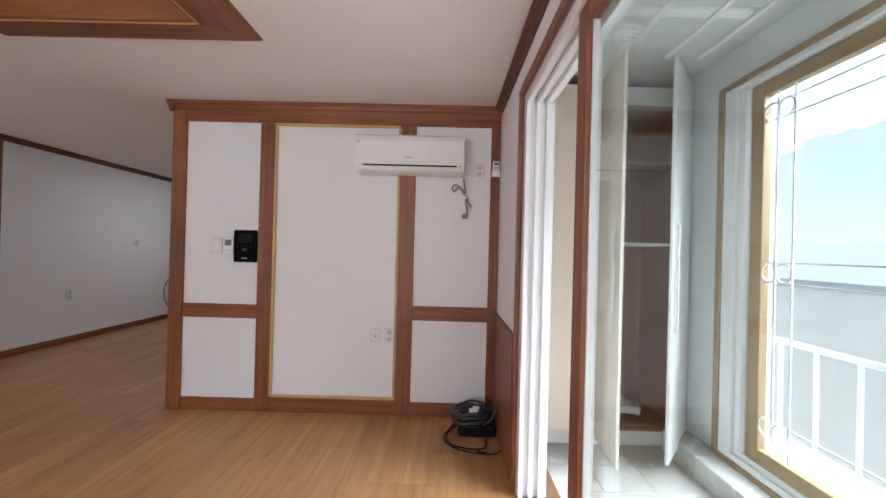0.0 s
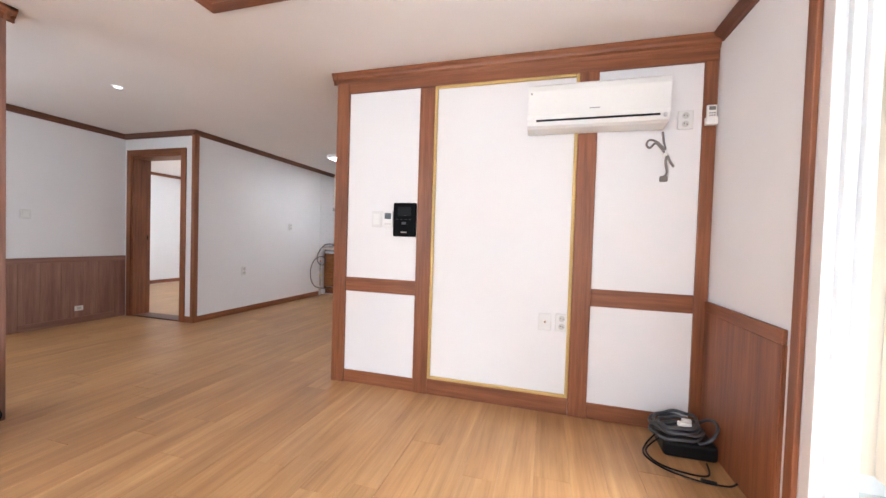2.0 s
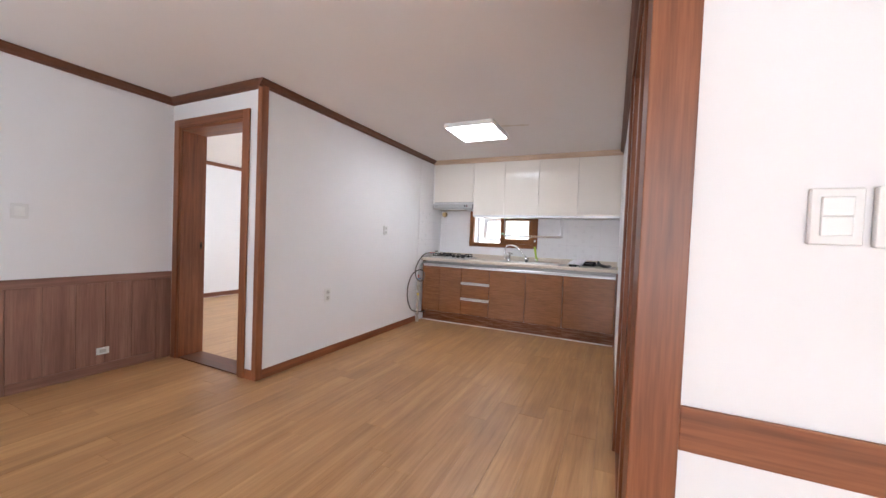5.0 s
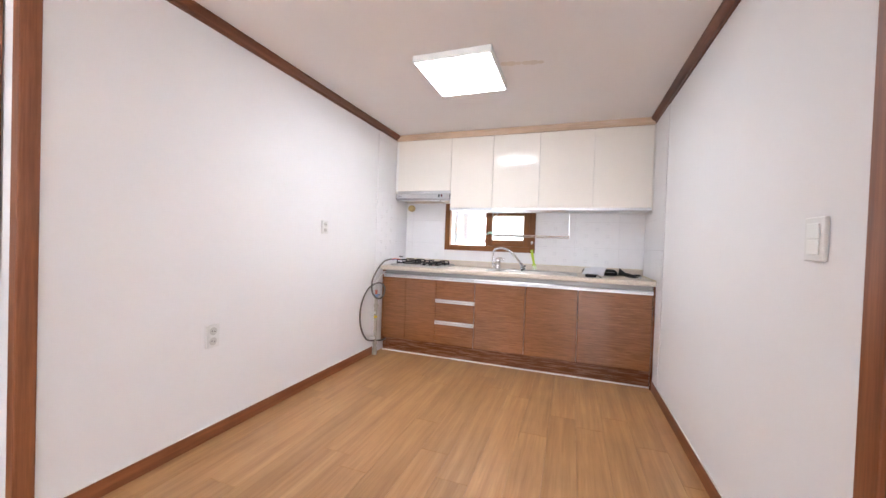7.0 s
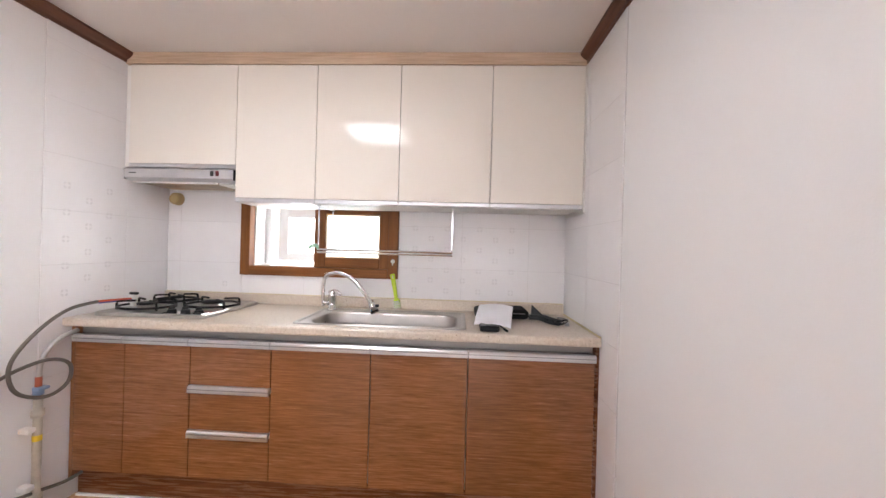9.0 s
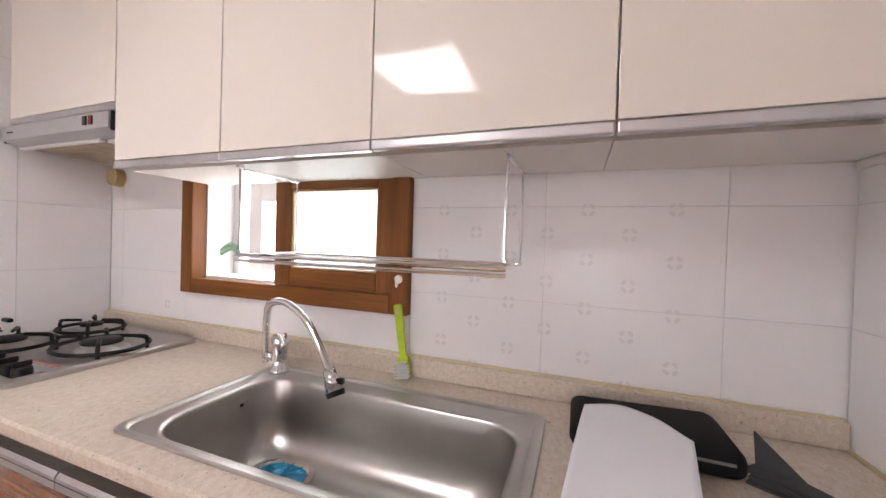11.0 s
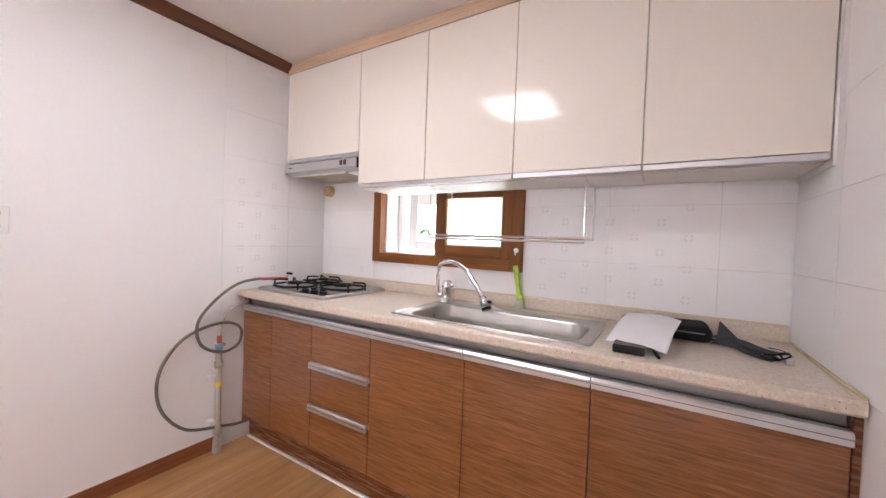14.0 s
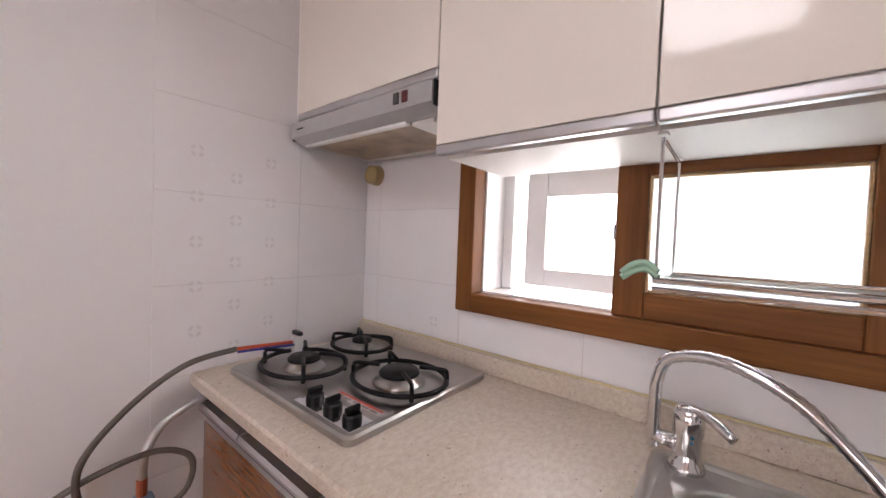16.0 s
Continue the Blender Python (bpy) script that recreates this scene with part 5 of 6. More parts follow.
h4 = spline([(GX, GY, 0.645), (GX + 0.002, GY + 0.004, 0.70), (GX + 0.004, GY + 0.035, 0.765), (GX + 0.006, GY + 0.09, 0.80), (GX + 0.008, 5.75, 0.818)], 12)
smooth(part("hose", tube(bmesh.new(), h4, 0.010, 10, False, 0.0012), plain("silver_braid", (0.55, 0.55, 0.54), 0.35, 0.7), hs2))

# ---- things on the worktop ----
WT = 0.8825
case = thing("black_case", (-2.13, 6.12, WT), "black zipped pouch lying on the worktop", "pouch")
CLOTHB = dull(painted("black_fabric", (0.010, 0.010, 0.011), 0.8, 0.5, 400, 0.2), 0.2)
bm = B(-2.300, -2.005, 6.075, 6.265, WT, WT + 0.066, 0.025, 3)
for v in bm.verts:
    v.co.z = WT + (v.co.z - WT) * (0.85 + 0.15 * math.sin(v.co.x * 20))
smooth(part("body", bm, CLOTHB, case))
part("zip", tube(bmesh.new(), [(-2.27, 6.073, WT + 0.035), (-2.03, 6.073, WT + 0.034)], 0.003, 6), DARKALU, case)
dev = thing("black_power_adapter", (-2.22, 5.88, WT), "black plastic power adapter under the paper", "adapter")
part("body", B(-2.288, -2.200, 5.762, 5.905, WT, WT + 0.026, 0.006, 3), BLACK, dev)
part("lead", tube(bmesh.new(), spline([(-2.2, 5.87, WT + 0.012), (-2.182, 5.85, WT + 0.008), (-2.172, 5.80, WT + 0.006)], 5), 0.0035, 6), BLACK, dev)
part("plug", cyl(bmesh.new(), (-2.172, 5.802, WT + 0.006), (-2.164, 5.765, WT + 0.006), 0.006, 0.005, 10), BLACK, dev)
sheet = thing("paper_sheet", (-2.19, 5.99, WT + 0.06), "white sheet of paper with faint writing draped over the pouch", "paper")
bm = bmesh.new()
bmesh.ops.create_grid(bm, x_segments=18, y_segments=24, size=0.5)
for v in bm.verts:
    u, w = v.co.x + 0.5, v.co.y + 0.5
    p = Vector((-2.315, 5.825, 0.900)).lerp(Vector((-2.145, 5.785, 0.898)), u).lerp(Vector((-2.272, 6.150, 0.948)).lerp(Vector((-2.100, 6.045, 0.958)), u), w)
    p.y += 0.06 * w * math.sin(u * math.pi)
    p.z += 0.010 * math.sin(u * math.pi) * (1 - w) + 0.012 * math.sin(w * math.pi) + 0.004 * noise.noise((p.x * 11, p.y * 11, 0))
    v.co = p
bmesh.ops.solidify(bm, geom=bm.faces, thickness=0.0006)
sh = smooth(part("sheet", bm, painted("copy_paper", (0.78, 0.78, 0.82), 0.8, 0.1, 90), sheet))
strap = thing("camera_strap", (-1.92, 6.08, WT), "dark webbing strap folded on the worktop with a metal clip", "strap")
WEB = painted("grey_webbing", (0.045, 0.048, 0.052), 0.8, 0.6, 500, 0.2)


def band(bm, pts, wide, thick, tilt=0.0):
    pts = spline(pts, 6)
    prev = None
    for i, p in enumerate(pts):
        d = (pts[min(i + 1, len(pts) - 1)] - pts[max(i - 1, 0)]).normalized()
        s = Vector((-d.y, d.x, 0)).normalized()
        s = (s * math.cos(tilt) + Vector((0, 0, 1)) * math.sin(tilt)) * wide / 2
        n = d.cross(s).normalized() * thick / 2
        ring = [bm.verts.new(p + a) for a in (s + n, -s + n, -s - n, s - n)]
        if prev:
            for k in range(4):
                bm.faces.new((prev[k], prev[(k + 1) % 4], ring[(k + 1) % 4], ring[k]))
        else:
            bm.faces.new(ring[::-1])
        prev = ring
    bm.faces.new(prev)
    bmesh.ops.recalc_face_normals(bm, faces=bm.faces)
    return bm


for k, (dx, lift, wide, lean) in enumerate(((0.0, 0.010, 0.036, 0.25), (0.006, 0.017, 0.032, 0.4), (0.011, 0.023, 0.026, 0.6), (-0.005, 0.028, 0.024, 0.2))):
    part("webbing", band(bmesh.new(), [(-2.0 + dx, 6.095 + dx, WT + lift), (-1.95 + dx, 6.045 - dx, WT + lift + 0.006), (-1.915 + dx, 6.010, WT + lift - 0.002), (-1.868 - dx, 5.972 + dx, WT + lift - 0.005)], wide, 0.004, lean), WEB, strap)
fin = bmesh.new()
tri = [(-1.985, 6.135, WT + 0.075), (-1.998, 6.085, WT + 0.020), (-1.930, 6.030, WT + 0.022)]
f0 = [fin.verts.new(p) for p in tri]
f1 = [fin.verts.new((x + 0.003, y + 0.003, z)) for x, y, z in tri]
fin.faces.new(f0)
fin.faces.new(f1[::-1])
for k in range(3):
    fin.faces.new((f0[k], f1[k], f1[(k + 1) % 3], f0[(k + 1) % 3]))
bmesh.ops.recalc_face_normals(fin, faces=fin.faces)
part("leather_tab", fin, WEB, strap, "stiff grey strap end standing up")
part("cord", tube(bmesh.new(), spline([(-2.01, 6.115, WT + 0.01), (-1.985, 6.13, WT + 0.012), (-1.96, 6.14, WT + 0.02)], 5), 0.004, 6), BLACK, strap)
part("clip_ring", tube(bmesh.new(), spline([(-1.875, 6.02, WT + 0.03), (-1.85, 5.985, WT + 0.034), (-1.828, 5.975, WT + 0.022), (-1.835, 6.01, WT + 0.018)], 6, True), 0.003, 6, True), CHROME, strap, "metal split ring")
for k, (cx, cy, rr) in enumerate(((-1.875, 5.985, 0.026), (-1.855, 5.972, 0.021), (-1.868, 5.965, 0.030))):
    loop = [(cx + rr * math.cos(a * math.tau / 20), cy + rr * 0.7 * math.sin(a * math.tau / 20), WT + 0.012 + 0.006 * k + 0.008 * math.sin(a * math.tau / 20 + k)) for a in range(20)]
    part("cord_loop", tube(bmesh.new(), loop, 0.0028, 6, True), BLACK, strap)
part("buckle", B(-1.848, -1.828, 5.955, 5.972, WT, WT + 0.018, 0.004), ALU, strap)
part("plug_end", B(-1.915, -1.89, 6.0, 6.015, WT, WT + 0.014, 0.004), BLACK, strap)


# ---- sockets and switches ----
# White plate toned down to show its edge, in place of a shadow outline
PLATE = plain("toned_white_plate", (0.72, 0.715, 0.70), 0.35, 0, 0.03)


def plate_on(name, axis, face, side, c, z0, z1, w, label, category, kind):
    """A wall plate: axis x lies on a wall along x. c is its middle along the wall."""
    def bx(u0, u1, d0, d1, a, b, bev=0.0015):
        d0, d1 = sorted((face + side * d0, face + side * d1))
        return B(u0, u1, d0, d1, a, b, bev, 1) if axis == "x" else B(d0, d1, u0, u1, a, b, bev, 1)
    o = thing(name, (c, face, (z0 + z1) / 2) if axis == "x" else (face, c, (z0 + z1) / 2), label, category)
    p = part("plate", bx(c - w / 2, c + w / 2, 0.0005, 0.012, z0, z1, 0.003), PLATE, o)
    if kind == "socket":
        for zz in ((z0 * 0.72 + z1 * 0.28), (z0 * 0.28 + z1 * 0.72)):
            bm = bmesh.new()
            ce = (c, face + side * 0.0125, zz) if axis == "x" else (face + side * 0.0125, c, zz)
            dn = Vector((0, side, 0)) if axis == "x" else Vector((side, 0, 0))
            cyl(bm, Vector(ce) - dn * 0.001, Vector(ce) + dn * 0.001, (z1 - z0) * 0.17, n=20)
            part("insert", bm, plain("socket_well", (0.55, 0.54, 0.51), 0.4) if "socket_well" not in bpy.data.materials else bpy.data.materials["socket_well"], o)
            for s in (-0.0075, 0.0075):
                # Solid black dot put on for the shade in a pin hole
                part("pin_hole", bx(c + s - 0.0025, c + s + 0.0025, 0.0136, 0.0142, zz - 0.0025 - s * 0.3, zz + 0.0025 - s * 0.3, 0), BLACK, o)
    elif kind == "switch":
        part("rocker", bx(c - w * 0.3, c + w * 0.3, 0.0122, 0.017, (z0 + z1) / 2, z1 - 0.018, 0.002), WHITEP, o)
        part("rocker", bx(c - w * 0.3, c + w * 0.3, 0.0122, 0.0155, z0 + 0.018, (z0 + z1) / 2 - 0.001, 0.002), WHITEP, o)
    elif kind == "tv":
        bm = bmesh.new()
        cyl(bm, (c, face + side * 0.009, (z0 + z1) / 2), (c, face + side * 0.016, (z0 + z1) / 2), 0.007, n=14)
        part("jack", bm, CHROME, o)
    return o


W = YP + 0.012
plate_on("light_switch", "x", W, -1, -1.424, 1.168, 1.282, 0.082, "white two-gang light switch on the panel", "switch", "switch")
plate_on("aerial_socket", "x", W, -1, -0.222, 0.528, 0.638, 0.08, "white aerial socket on the wall panel", "socket", "tv")
plate_on("wall_socket", "x", W, -1, -0.119, 0.530, 0.642, 0.078, "white double wall socket beside the aerial point", "socket", "socket")
plate_on("wall_socket", "x", W, -1, 0.516, 1.770, 1.878, 0.08, "white double wall socket beside the air conditioner", "socket", "socket")
plate_on("wall_socket", "y", XK, 1, 3.883, 0.51, 0.637, 0.078, "white double wall socket low on the kitchen wall", "socket", "socket")
plate_on("wall_socket", "y", XK, 1, 4.816, 1.172, 1.276, 0.078, "white double wall socket at waist height", "socket", "socket")
plate_on("light_switch", "y", XE, -1, 3.745, 1.115, 1.240, 0.092, "white light switch by the side room door", "switch", "switch")
plate_on("light_switch", "y", XB, 1, 2.22, 1.172, 1.272, 0.082, "white light switch by the bathroom door", "switch", "switch")
o = thing("wall_socket", (XB + 0.02, 2.66, 0.17), "small white socket set sideways in the dado", "socket")
part("plate", B(XB + 0.0172, XB + 0.024, 2.62, 2.70, 0.145, 0.20, 0.003), WHITEP, o)
part("insert", B(XB + 0.0242, XB + 0.026, 2.64, 2.68, 0.158, 0.186, 0.002), bpy.data.materials["socket_well"], o)

# thermostat and door intercom
th = thing("room_thermostat", (-1.333, W, 1.225), "white room thermostat with a small grey display", "thermostat")
part("body", B(-1.370, -1.297, W - 0.018, W - 0.0005, 1.165, 1.284, 0.005), WHITEP, th)
part("display", B(-1.358, -1.309, W - 0.0195, W - 0.0182, 1.225, 1.268, 0.0005, 1), plain("lcd_grey", (0.16, 0.18, 0.19), 0.15), th, "dark grey display")
for k in range(3):
    part("button", B(-1.356 + k * 0.017, -1.344 + k * 0.017, W - 0.0198, W - 0.0182, 1.185, 1.195, 0.0005, 1), plain("pale_button", (0.6, 0.6, 0.6), 0.4), th)
ic = thing("door_intercom", (-1.204, W, 1.222), "black glass video door intercom on the panel", "intercom")
part("body", B(-1.290, -1.118, W - 0.026, W - 0.0005, 1.103, 1.342, 0.010, 3), dull(plain("black_gloss", (0.003, 0.003, 0.004), 0.5), 0.06), ic)
part("screen", B(-1.255, -1.155, W - 0.0275, W - 0.0262, 1.248, 1.312, 0.0004, 1), dull(plain("off_screen", (0.010, 0.011, 0.012), 0.3), 0.12), ic, "switched-off grey screen")
for k in range(4):
    part("touch_key", B(-1.262 + k * 0.032, -1.250 + k * 0.032, W - 0.0272, W - 0.0262, 1.222, 1.2245), plain("dim_key", (0.04, 0.04, 0.045), 0.4), ic)
part("touch_key", B(-1.222, -1.190, W - 0.0272, W - 0.0262, 1.188, 1.205, 0.0003, 1), bpy.data.materials["dim_key"], ic)
part("badge", B(-1.228, -1.184, W - 0.0272, W - 0.0262, 1.130, 1.136), plain("grey_badge", (0.4, 0.4, 0.42), 0.4), ic)

# ---- air conditioner ----
ac = thing("air_conditioner", (0.01, 2.1, 1.75), "white split air conditioner mounted high on the partition", "air conditioner")
sec = [(YP - 0.0070, 2.035), (YP - 0.1320, 2.035), (YP - 0.1504, 2.02), (YP - 0.1584, 1.99), (YP - 0.1600, 1.845), (YP - 0.1536, 1.825), (YP - 0.1504, 1.822), (YP - 0.1400, 1.790), (YP - 0.1180, 1.778), (YP - 0.0070, 1.772)]
bm = extrude_profile(bmesh.new(), sec, "x", -0.368, 0.395)
part("body", bm, WHITEP, ac)
ll = B(-0.315, 0.345, YP - 0.1548, YP - 0.1508, 1.811, 1.822)
# Black strip on the body paints the shaded air slot
part("outlet_slot", ll, BLACK, ac, "dark air slot")
sec = [(YP - 0.1532, 1.806), (YP - 0.1580, 1.808), (YP - 0.1460, 1.786), (YP - 0.1412, 1.785)]
part("louvre", extrude_profile(bmesh.new(), sec, "x", -0.315, 0.345), WHITEP, ac)
part("front_panel", B(-0.366, 0.393, YP - 0.1636, YP - 0.1602, 1.846, 1.988, 0.002), WHITEP, ac)
part("badge", B(-0.02, 0.035, YP - 0.1642, YP - 0.1637, 1.868, 1.874), plain("grey_badge_print", (0.35, 0.35, 0.36), 0.4), ac)
part("badge", B(-0.352, -0.340, YP - 0.1642, YP - 0.1637, 1.968, 1.980), plain("grey_round_badge", (0.35, 0.33, 0.33), 0.4), ac)
part("indicator", B(0.362, 0.378, YP - 0.1616, YP - 0.1520, 1.80, 1.822, 0.001, 1), plain("pale_grey_window", (0.6, 0.6, 0.6), 0.3), ac)
cd = thing("power_cord", (0.43, W - 0.02, 1.65), "grey power cord tied up and hanging under the air conditioner", "cord")
CORD = plain("grey_cord", (0.22, 0.19, 0.17), 0.5)
yy = W - 0.016
pts = spline([(0.400, yy, 1.76), (0.408, yy, 1.70), (0.415, yy - 0.006, 1.655), (0.375, yy, 1.70), (0.335, yy, 1.715), (0.318, yy, 1.69), (0.335, yy, 1.668), (0.365, yy, 1.695), (0.39, yy - 0.004, 1.67),
              (0.415, yy - 0.01, 1.63), (0.44, yy - 0.008, 1.59), (0.462, yy - 0.008, 1.555), (0.445, yy - 0.012, 1.575), (0.425, yy - 0.010, 1.62), (0.42, yy - 0.006, 1.58), (0.43, yy, 1.525), (0.42, yy, 1.50)], 8)
smooth(part("cable", tube(bmesh.new(), pts, 0.006, 8), CORD, cd))
part("tie", cyl(bmesh.new(), (0.412, yy - 0.005, 1.632), (0.424, yy - 0.008, 1.618), 0.016, n=10), WHITEP, cd)
part("plug", B(0.395, 0.435, yy - 0.014, yy + 0.012, 1.468, 1.502, 0.006), CORD, cd)
rm = thing("remote_control", (0.64, YP - 0.02, 1.83), "white remote control in a wall holder", "remote control")
part("body", B(0.612, 0.660, YP - 0.030, YP - 0.009, 1.80, 1.892, 0.004), WHITEP, rm)
part("display", B(0.620, 0.652, YP - 0.0312, YP - 0.0302, 1.862, 1.882), plain("remote_lcd", (0.18, 0.19, 0.19), 0.2), rm)
for i in range(3):
    for j in range(2):
        part("button", B(0.621 + i * 0.011, 0.629 + i * 0.011, YP - 0.0314, YP - 0.0302, 1.828 + j * 0.014, 1.836 + j * 0.014), plain("grey_key", (0.3, 0.3, 0.32), 0.4), rm)
part("holder", B(0.606, 0.666, YP - 0.036, YP - 0.0065, 1.780, 1.824, 0.004), WHITEP, rm)

# ---- on the living room floor ----
rt = thing("black_recorder_box", (0.52, 2.02, 0), "flat black box under coiled cables in the corner", "electronic box")
part("body", B(0.395, 0.645, 1.925, 2.165, 0.0, 0.085, 0.022, 4), BLACK, rt)
cb = thing("cable_coil", (0.5, 1.98, 0.09), "coil of dark grey cable with a white plug on the box", "cable")
DG = plain("dark_cable", (0.055, 0.057, 0.062), 0.4)
for r0, z0, lean, off in ((0.120, 0.100, 0.10, 0.0), (0.108, 0.118, 0.16, 0.012), (0.114, 0.134, 0.05, -0.008), (0.092, 0.146, 0.12, 0.006), (0.100, 0.158, 0.20, -0.004)):
    turn = [(0.475 + off + r0 * math.cos(k * math.tau / 40), 2.02 - off + r0 * 0.88 * math.sin(k * math.tau / 40), z0 + lean * r0 * math.cos(k * math.tau / 40 + off * 90) + 0.004 * math.sin(k * 0.9))
            for k in range(40)]
    smooth(part("turn", tube(bmesh.new(), turn, 0.0085, 8, True), DG, cb))
side_turn = [(0.60 + 0.05 * math.cos(k * math.tau / 32), 2.0 + 0.085 * math.sin(k * math.tau / 32), 0.125 + 0.055 * math.cos(k * math.tau / 32)) for k in range(32)]
smooth(part("turn", tube(bmesh.new(), side_turn, 0.008, 8, True), DG, cb))
part("plug", B(0.465, 0.525, 1.945, 1.975, 0.155, 0.178, 0.004), WHITEP, cb)
part("plug", B(0.490, 0.535, 1.975, 1.998, 0.168, 0.184, 0.004), WHITEP, cb)
lead = thing("loose_cable", (0.45, 1.85, 0), "thin black lead trailing across the floor by the skirting", "cable")
a = spline([(0.40, 2.06, 0.06), (0.33, 2.0, 0.012), (0.30, 1.90, 0.006), (0.36, 1.80, 0.006), (0.48, 1.745, 0.006), (0.60, 1.735, 0.008), (0.645, 1.75, 0.02)], 8)
smooth(part("lead", tube(bmesh.new(), a, 0.0045, 8), BLACK, lead))
a = spline([(0.40, 2.02, 0.05), (0.32, 1.95, 0.008), (0.345, 1.84, 0.006), (0.45, 1.79, 0.006), (0.55, 1.80, 0.006), (0.58, 1.90, 0.012)], 8)
smooth(part("lead", tube(bmesh.new(), a, 0.0045, 8), BLACK, lead))
part("connector", cyl(bmesh.new(), (0.50, 1.745, 0.010), (0.56, 1.737, 0.010), 0.009, n=10), BLACK, lead)

# backpack by the other wall
bp = thing("backpack", (-2.93, 0.72, 0), "black fabric camera backpack standing against the dado", "backpack")
NAVY = dull(painted("black_nylon", (0.005, 0.007, 0.012), 0.9, 0.6, 320, 0.25), 0.15)


def soft_box(x0, x1, y0, y1, z0, z1, bev, swell=0.0):
    bm = B(x0, x1, y0, y1, z0, z1, bev, 4)
    bmesh.ops.subdivide_edges(bm, edges=[e for e in bm.edges if e.calc_length() > 0.12], cuts=3, use_grid_fill=True)
    for v in bm.verts:
        f = (v.co.z - z0) / (z1 - z0)
        v.co.y = (y0 + y1) / 2 + (v.co.y - (y0 + y1) / 2) * (1 + swell * math.sin(f * 3.1))
        v.co += 0.008 * noise.noise_vector(v.co * 9) * min(1, f * 4)
    return bm


smooth(part("body", soft_box(-3.09, -2.86, 0.50, 0.86, 0.0, 0.50, 0.10, 0.06), NAVY, bp))
smooth(part("front_pocket", soft_box(-2.93, -2.80, 0.53, 0.83, 0.02, 0.30, 0.05, 0.04), NAVY, bp))
smooth(part("side_pouch", soft_box(-3.07, -2.92, 0.82, 0.94, 0.03, 0.22, 0.05), NAVY, bp))
smooth(part("top_handle", tube(bmesh.new(), spline([(-3.02, 0.60, 0.48), (-3.02, 0.64, 0.525), (-3.02, 0.72, 0.525), (-3.02, 0.76, 0.48)], 6), 0.012, 8), NAVY, bp))
smooth(part("strap", band(bmesh.new(), [(-2.97, 0.92, 0.20), (-2.93, 0.965, 0.14), (-2.92, 0.96, 0.07), (-2.95, 0.92, 0.03)], 0.03, 0.004), NAVY, bp))
part("buckle", B(-2.935, -2.905, 0.945, 0.975, 0.10, 0.13, 0.006), BLACK, bp)
part("badge", B(-2.798, -2.7965, 0.73, 0.775, 0.075, 0.087), plain("pale_badge", (0.6, 0.5, 0.4), 0.4), bp, "small pale logo patch")

# ---- wall tiles ----
TH, TW = 0.2565, 0.402
ZR = [0.0, 0.106, 0.3625, 0.619, 0.8755, 1.132, 1.3885, 1.645, 1.9015, 2.158, H]
tile_data = {}


def tile_mesh(w, h, axis, side):
    """A thin glazed tile with eased edges; axis is the wall's direction."""
    key = (round(w, 4), round(h, 4), axis, side)
    if key not in tile_data:
        g, d, e = 0.0007, 0.0045, 0.0008
        back = [(-w / 2 + g, -h / 2 + g), (w / 2 - g, -h / 2 + g), (w / 2 - g, h / 2 - g), (-w / 2 + g, h / 2 - g)]
        front = [(u - math.copysign(e, u), v - math.copysign(e, v)) for u, v in back]
        def to3(u, v, o):
            return (u, side * o, v) if axis == "x" else (side * o, u, v)
        vs = [to3(u, v, 0.001) for u, v in back] + [to3(u, v, d - e) for u, v in back] + [to3(u, v, d) for u, v in front]
        fs = [(8, 9, 10, 11)] + [(a + o, (a + 1) % 4 + o, (a + 1) % 4 + o + 4, a + o + 4) for o in (0, 4) for a in range(4)]
        me = bpy.data.meshes.new("tile")
        me.from_pydata(vs, [], fs)
        bm = bmesh.new()
        bm.from_mesh(me)
        bmesh.ops.recalc_face_normals(bm, faces=bm.faces)
        f = max(bm.faces, key=lambda q: q.calc_area())
        out = Vector((0, side, 0)) if axis == "x" else Vector((side, 0, 0))
        if f.normal.dot(out) < 0:
            bmesh.ops.reverse_faces(bm, faces=bm.faces)
        bm.to_mesh(me)
        bm.free()
        me.materials.append(TILE)
        tile_data[key] = me
    return tile_data[key]


def flower_mesh(axis, side):
    key = ("flower", axis, side)
    if key not in tile_data:
        bm = bmesh.new()
        for k in range(4):
            a = radians(45 + 90 * k)
            m = Matrix.Translation((0.0135 * math.cos(a), 0, 0.0135 * math.sin(a))) @ Matrix.Rotation(radians(90), 4, "X") @ Matrix.Rotation(a, 4, "Z") @ Matrix.Diagonal((0.75, 1.25, 1, 1))
            bmesh.ops.create_circle(bm, cap_ends=True, radius=0.0068, segments=10, matrix=m)
        me = bpy.data.meshes.new("flower_print")
        bm.to_mesh(me)
        bm.free()
        me.materials.append(MOTIF)
        tile_data[key] = me
    return tile_data[key]


def lay(owner, axis, face, side, cuts, rows, skip=None, flowers=()):
    for a, b in zip(cuts, cuts[1:]):
        for z0, z1 in zip(rows, rows[1:]):
            if skip and skip(a, b, z0, z1):
                continue
            ob = new("tile", tile_mesh(b - a, z1 - z0, axis, side))
            c, z = (a + b) / 2, (z0 + z1) / 2
            ob.location = (c, face, z) if axis == "x" else (face, c, z)
            ob.parent = owner


kb, kwst, kest = (bpy.data.objects["wall_kitchen_" + n] for n in ("back", "west", "east"))
rows_b = [0.8755, 1.132, 1.3885, 1.645]
bm = bmesh.new()
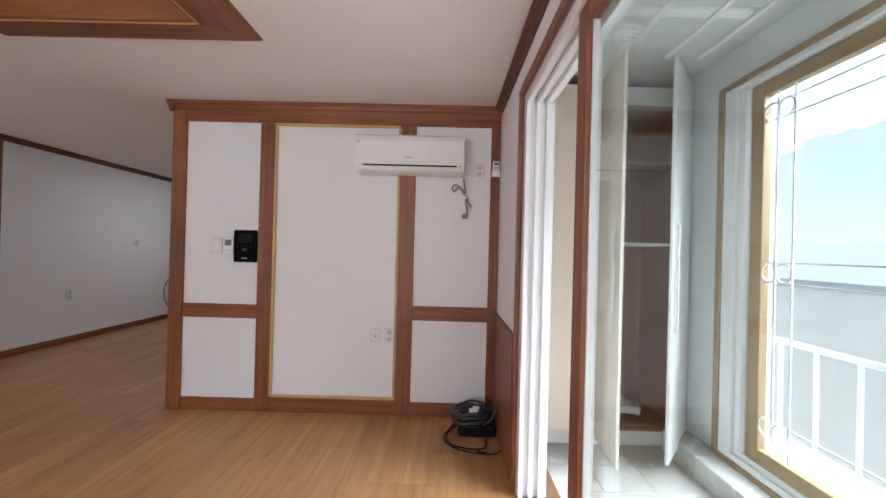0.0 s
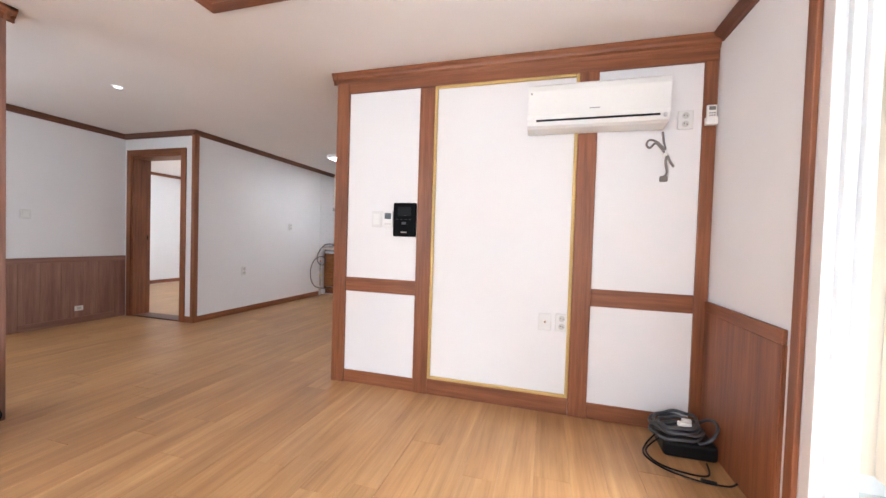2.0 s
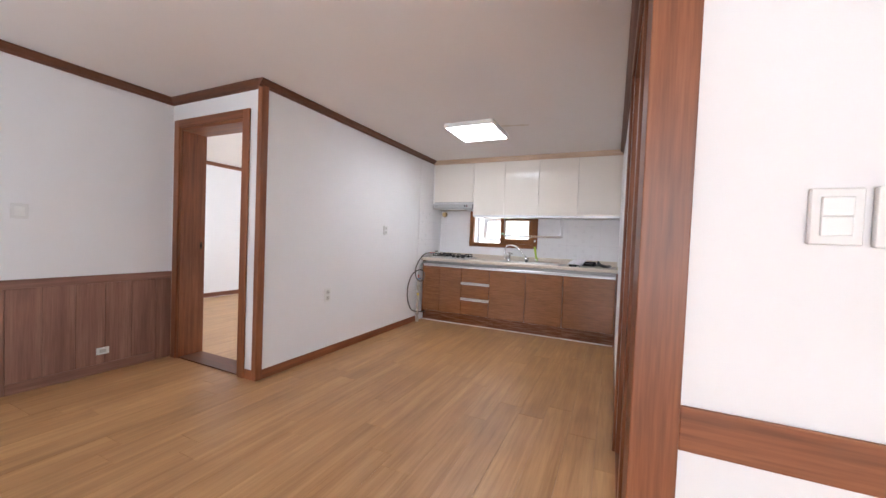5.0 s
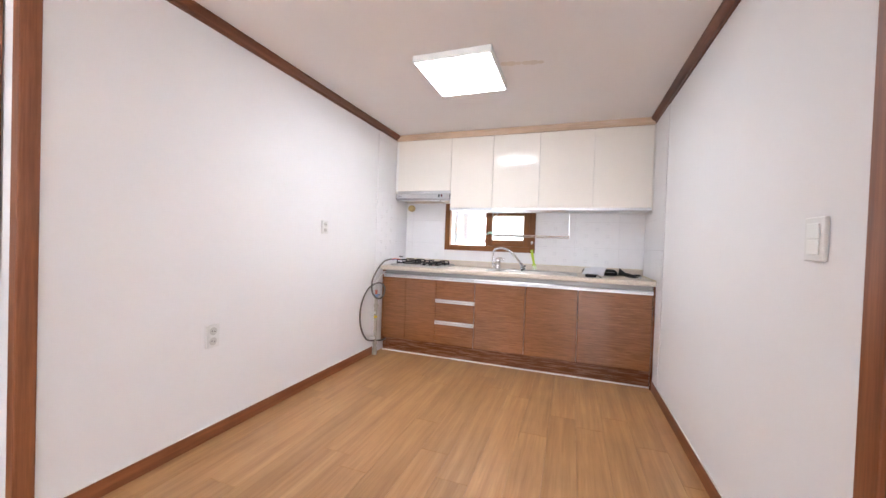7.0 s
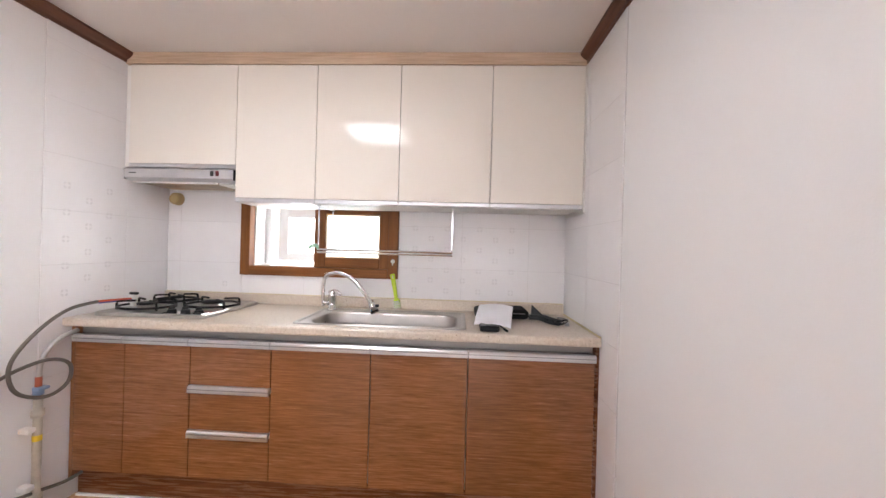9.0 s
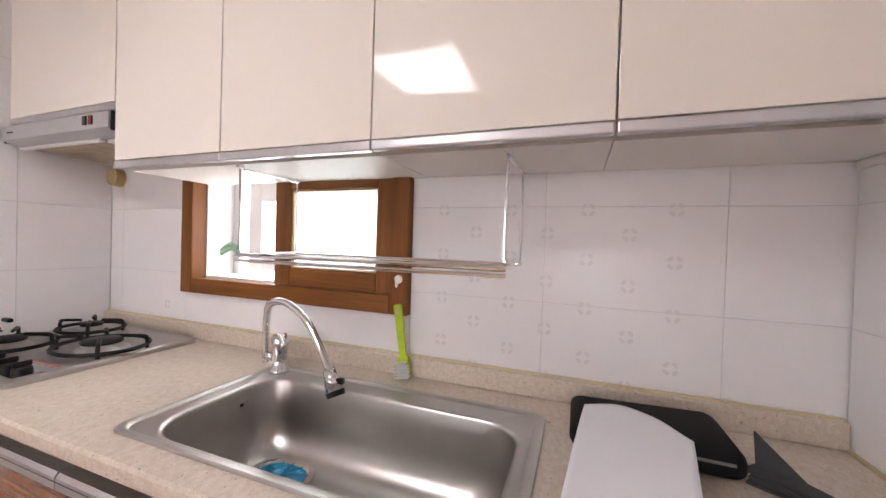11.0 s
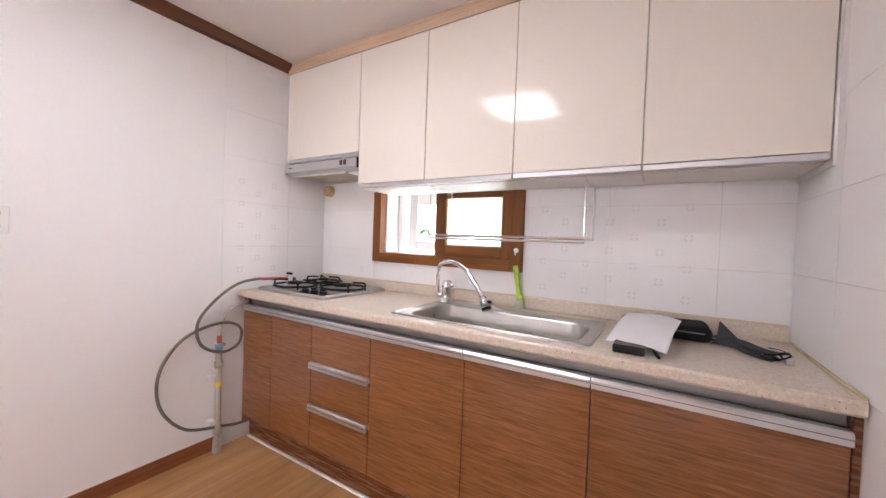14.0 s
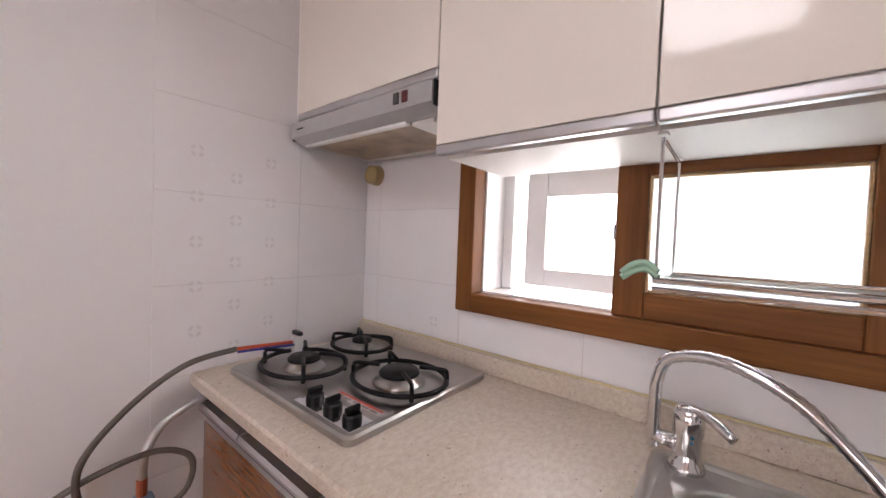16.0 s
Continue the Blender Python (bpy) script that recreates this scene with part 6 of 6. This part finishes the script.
for x0, x1, z1 in ((XK + 0.004, ox0, 1.645), (-3.768, -2.772, oz0), (ox1, XE - 0.004, 1.645)):
    box(bm, x0 + 0.0005, x1 - 0.0005, YB - 0.0042, YB + 0.002, 0.876, z1)
part("grout", bm, WHITEGROUT, kb, "white tile grout")
part("grout", B(XK - 0.002, XK + 0.0042, 5.623, YB - 0.011, 0.001, H - 0.001), WHITEGROUT, kwst, "white tile grout")
part("grout", B(XE - 0.0042, XE + 0.002, 5.561, YB - 0.011, 0.001, H - 0.001), WHITEGROUT, kest, "white tile grout")
lay(kb, "x", YB - 0.001, -1, [XK + 0.0005, -4.175, ox0], rows_b)
lay(kb, "x", YB - 0.001, -1, [-3.768, -3.366, -2.772], [0.8755, oz0])
lay(kb, "x", YB - 0.001, -1, [ox1, -2.381, -1.976, XE - 0.0005], rows_b)
lay(kwst, "y", XK + 0.001, 1, [5.622, 6.030, YB - 0.010], ZR)
lay(kest, "y", XE - 0.001, -1, [5.560, 5.945, YB - 0.010], ZR)


def flowers(owner, axis, face, side, us, zs, shift):
    """Small four-petal prints on the glaze in a staggered lattice."""
    for i, u in enumerate(us):
        for z in zs:
            z = z - (0.0625 if (i + shift) % 2 else 0.0)
            ob = new("flower_print", flower_mesh("x", 1))
            at = (u, face + side * 0.0052, z) if axis == "x" else (face + side * 0.0052, u, z)
            ob.matrix_basis = pose(*at, 0, 0, 0 if axis == "x" else 90)
            ob.parent = owner


ROWS = [0.9975 + 0.1275 * k for k in range(5)]
flowers(kb, "x", YB - 0.001, -1, [-2.669 + 0.0985 * k for k in range(7)], ROWS[:4], 0)
flowers(kb, "x", YB - 0.001, -1, [-3.875, -3.975], ROWS[:1], 0)
flowers(kwst, "y", XK + 0.001, 1, [5.721 + 0.1035 * k for k in range(3)], ROWS, 0)
# ---- balcony floor tiles and ledge tiles ----
bt = {}


def slab(owner, x0, x1, y0, y1, z0, z1, m):
    key = (round(x1 - x0, 3), round(y1 - y0, 3), round(z1 - z0, 3))
    if key not in bt:
        bm = B(-key[0] / 2 + 0.002, key[0] / 2 - 0.002, -key[1] / 2 + 0.002, key[1] / 2 - 0.002, 0, key[2], 0.0015, 1)
        me = bpy.data.meshes.new("tile")
        bm.to_mesh(me)
        bm.free()
        me.materials.append(m)
        bt[key] = me
    ob = new("tile", bt[key])
    ob.location = ((x0 + x1) / 2, (y0 + y1) / 2, z0)
    ob.parent = owner


for i in range(3):
    for j in range(17):
        slab(fb, 0.89 + i * 0.29, 1.18 + i * 0.29, 2.02 - (j + 1) * 0.25, 2.02 - j * 0.25, -0.067, -0.060, BALTILE)
for j in range(13):
    slab(led, 1.758, XO, 1.98 - (j + 1) * 0.32, 1.98 - j * 0.32, 0.0705, 0.0745, BALTILE)
    slab(led, 1.758, 1.7645, 1.98 - (j + 1) * 0.32, 1.98 - j * 0.32, -0.058, 0.070, BALTILE)

# ---- floor planks ----
random.seed(11)
PW, PL = 0.161, 1.21
x0f = -5.56
planks = {}


def plank_mesh(length):
    if length not in planks:
        bm = B(-PW / 2 + 0.0004, PW / 2 - 0.0004, -length / 2 + 0.0004, length / 2 - 0.0004, -0.011, 0.0, 0.0009, 1)
        me = bpy.data.meshes.new("plank")
        bm.to_mesh(me)
        bm.free()
        me.materials.append(PLANK)
        planks[length] = me
    return planks[length]


for i in range(39):
    off = random.randrange(12) * 0.1
    x = x0f + (i + 0.5) * PW
    lo, hi = (0.2 if x < -3.3 else -2.15), (3.3 if x < -4.42 else 6.4)
    for j in range(9):
        y0 = -3.4 + off + j * PL
        a, b = max(y0, lo), min(y0 + PL, hi)
        if b - a < 0.06:
            continue
        ob = new("plank", plank_mesh(round(b - a, 3)))
        ob.location = (x, (a + b) / 2, 0)
        ob.parent = floor
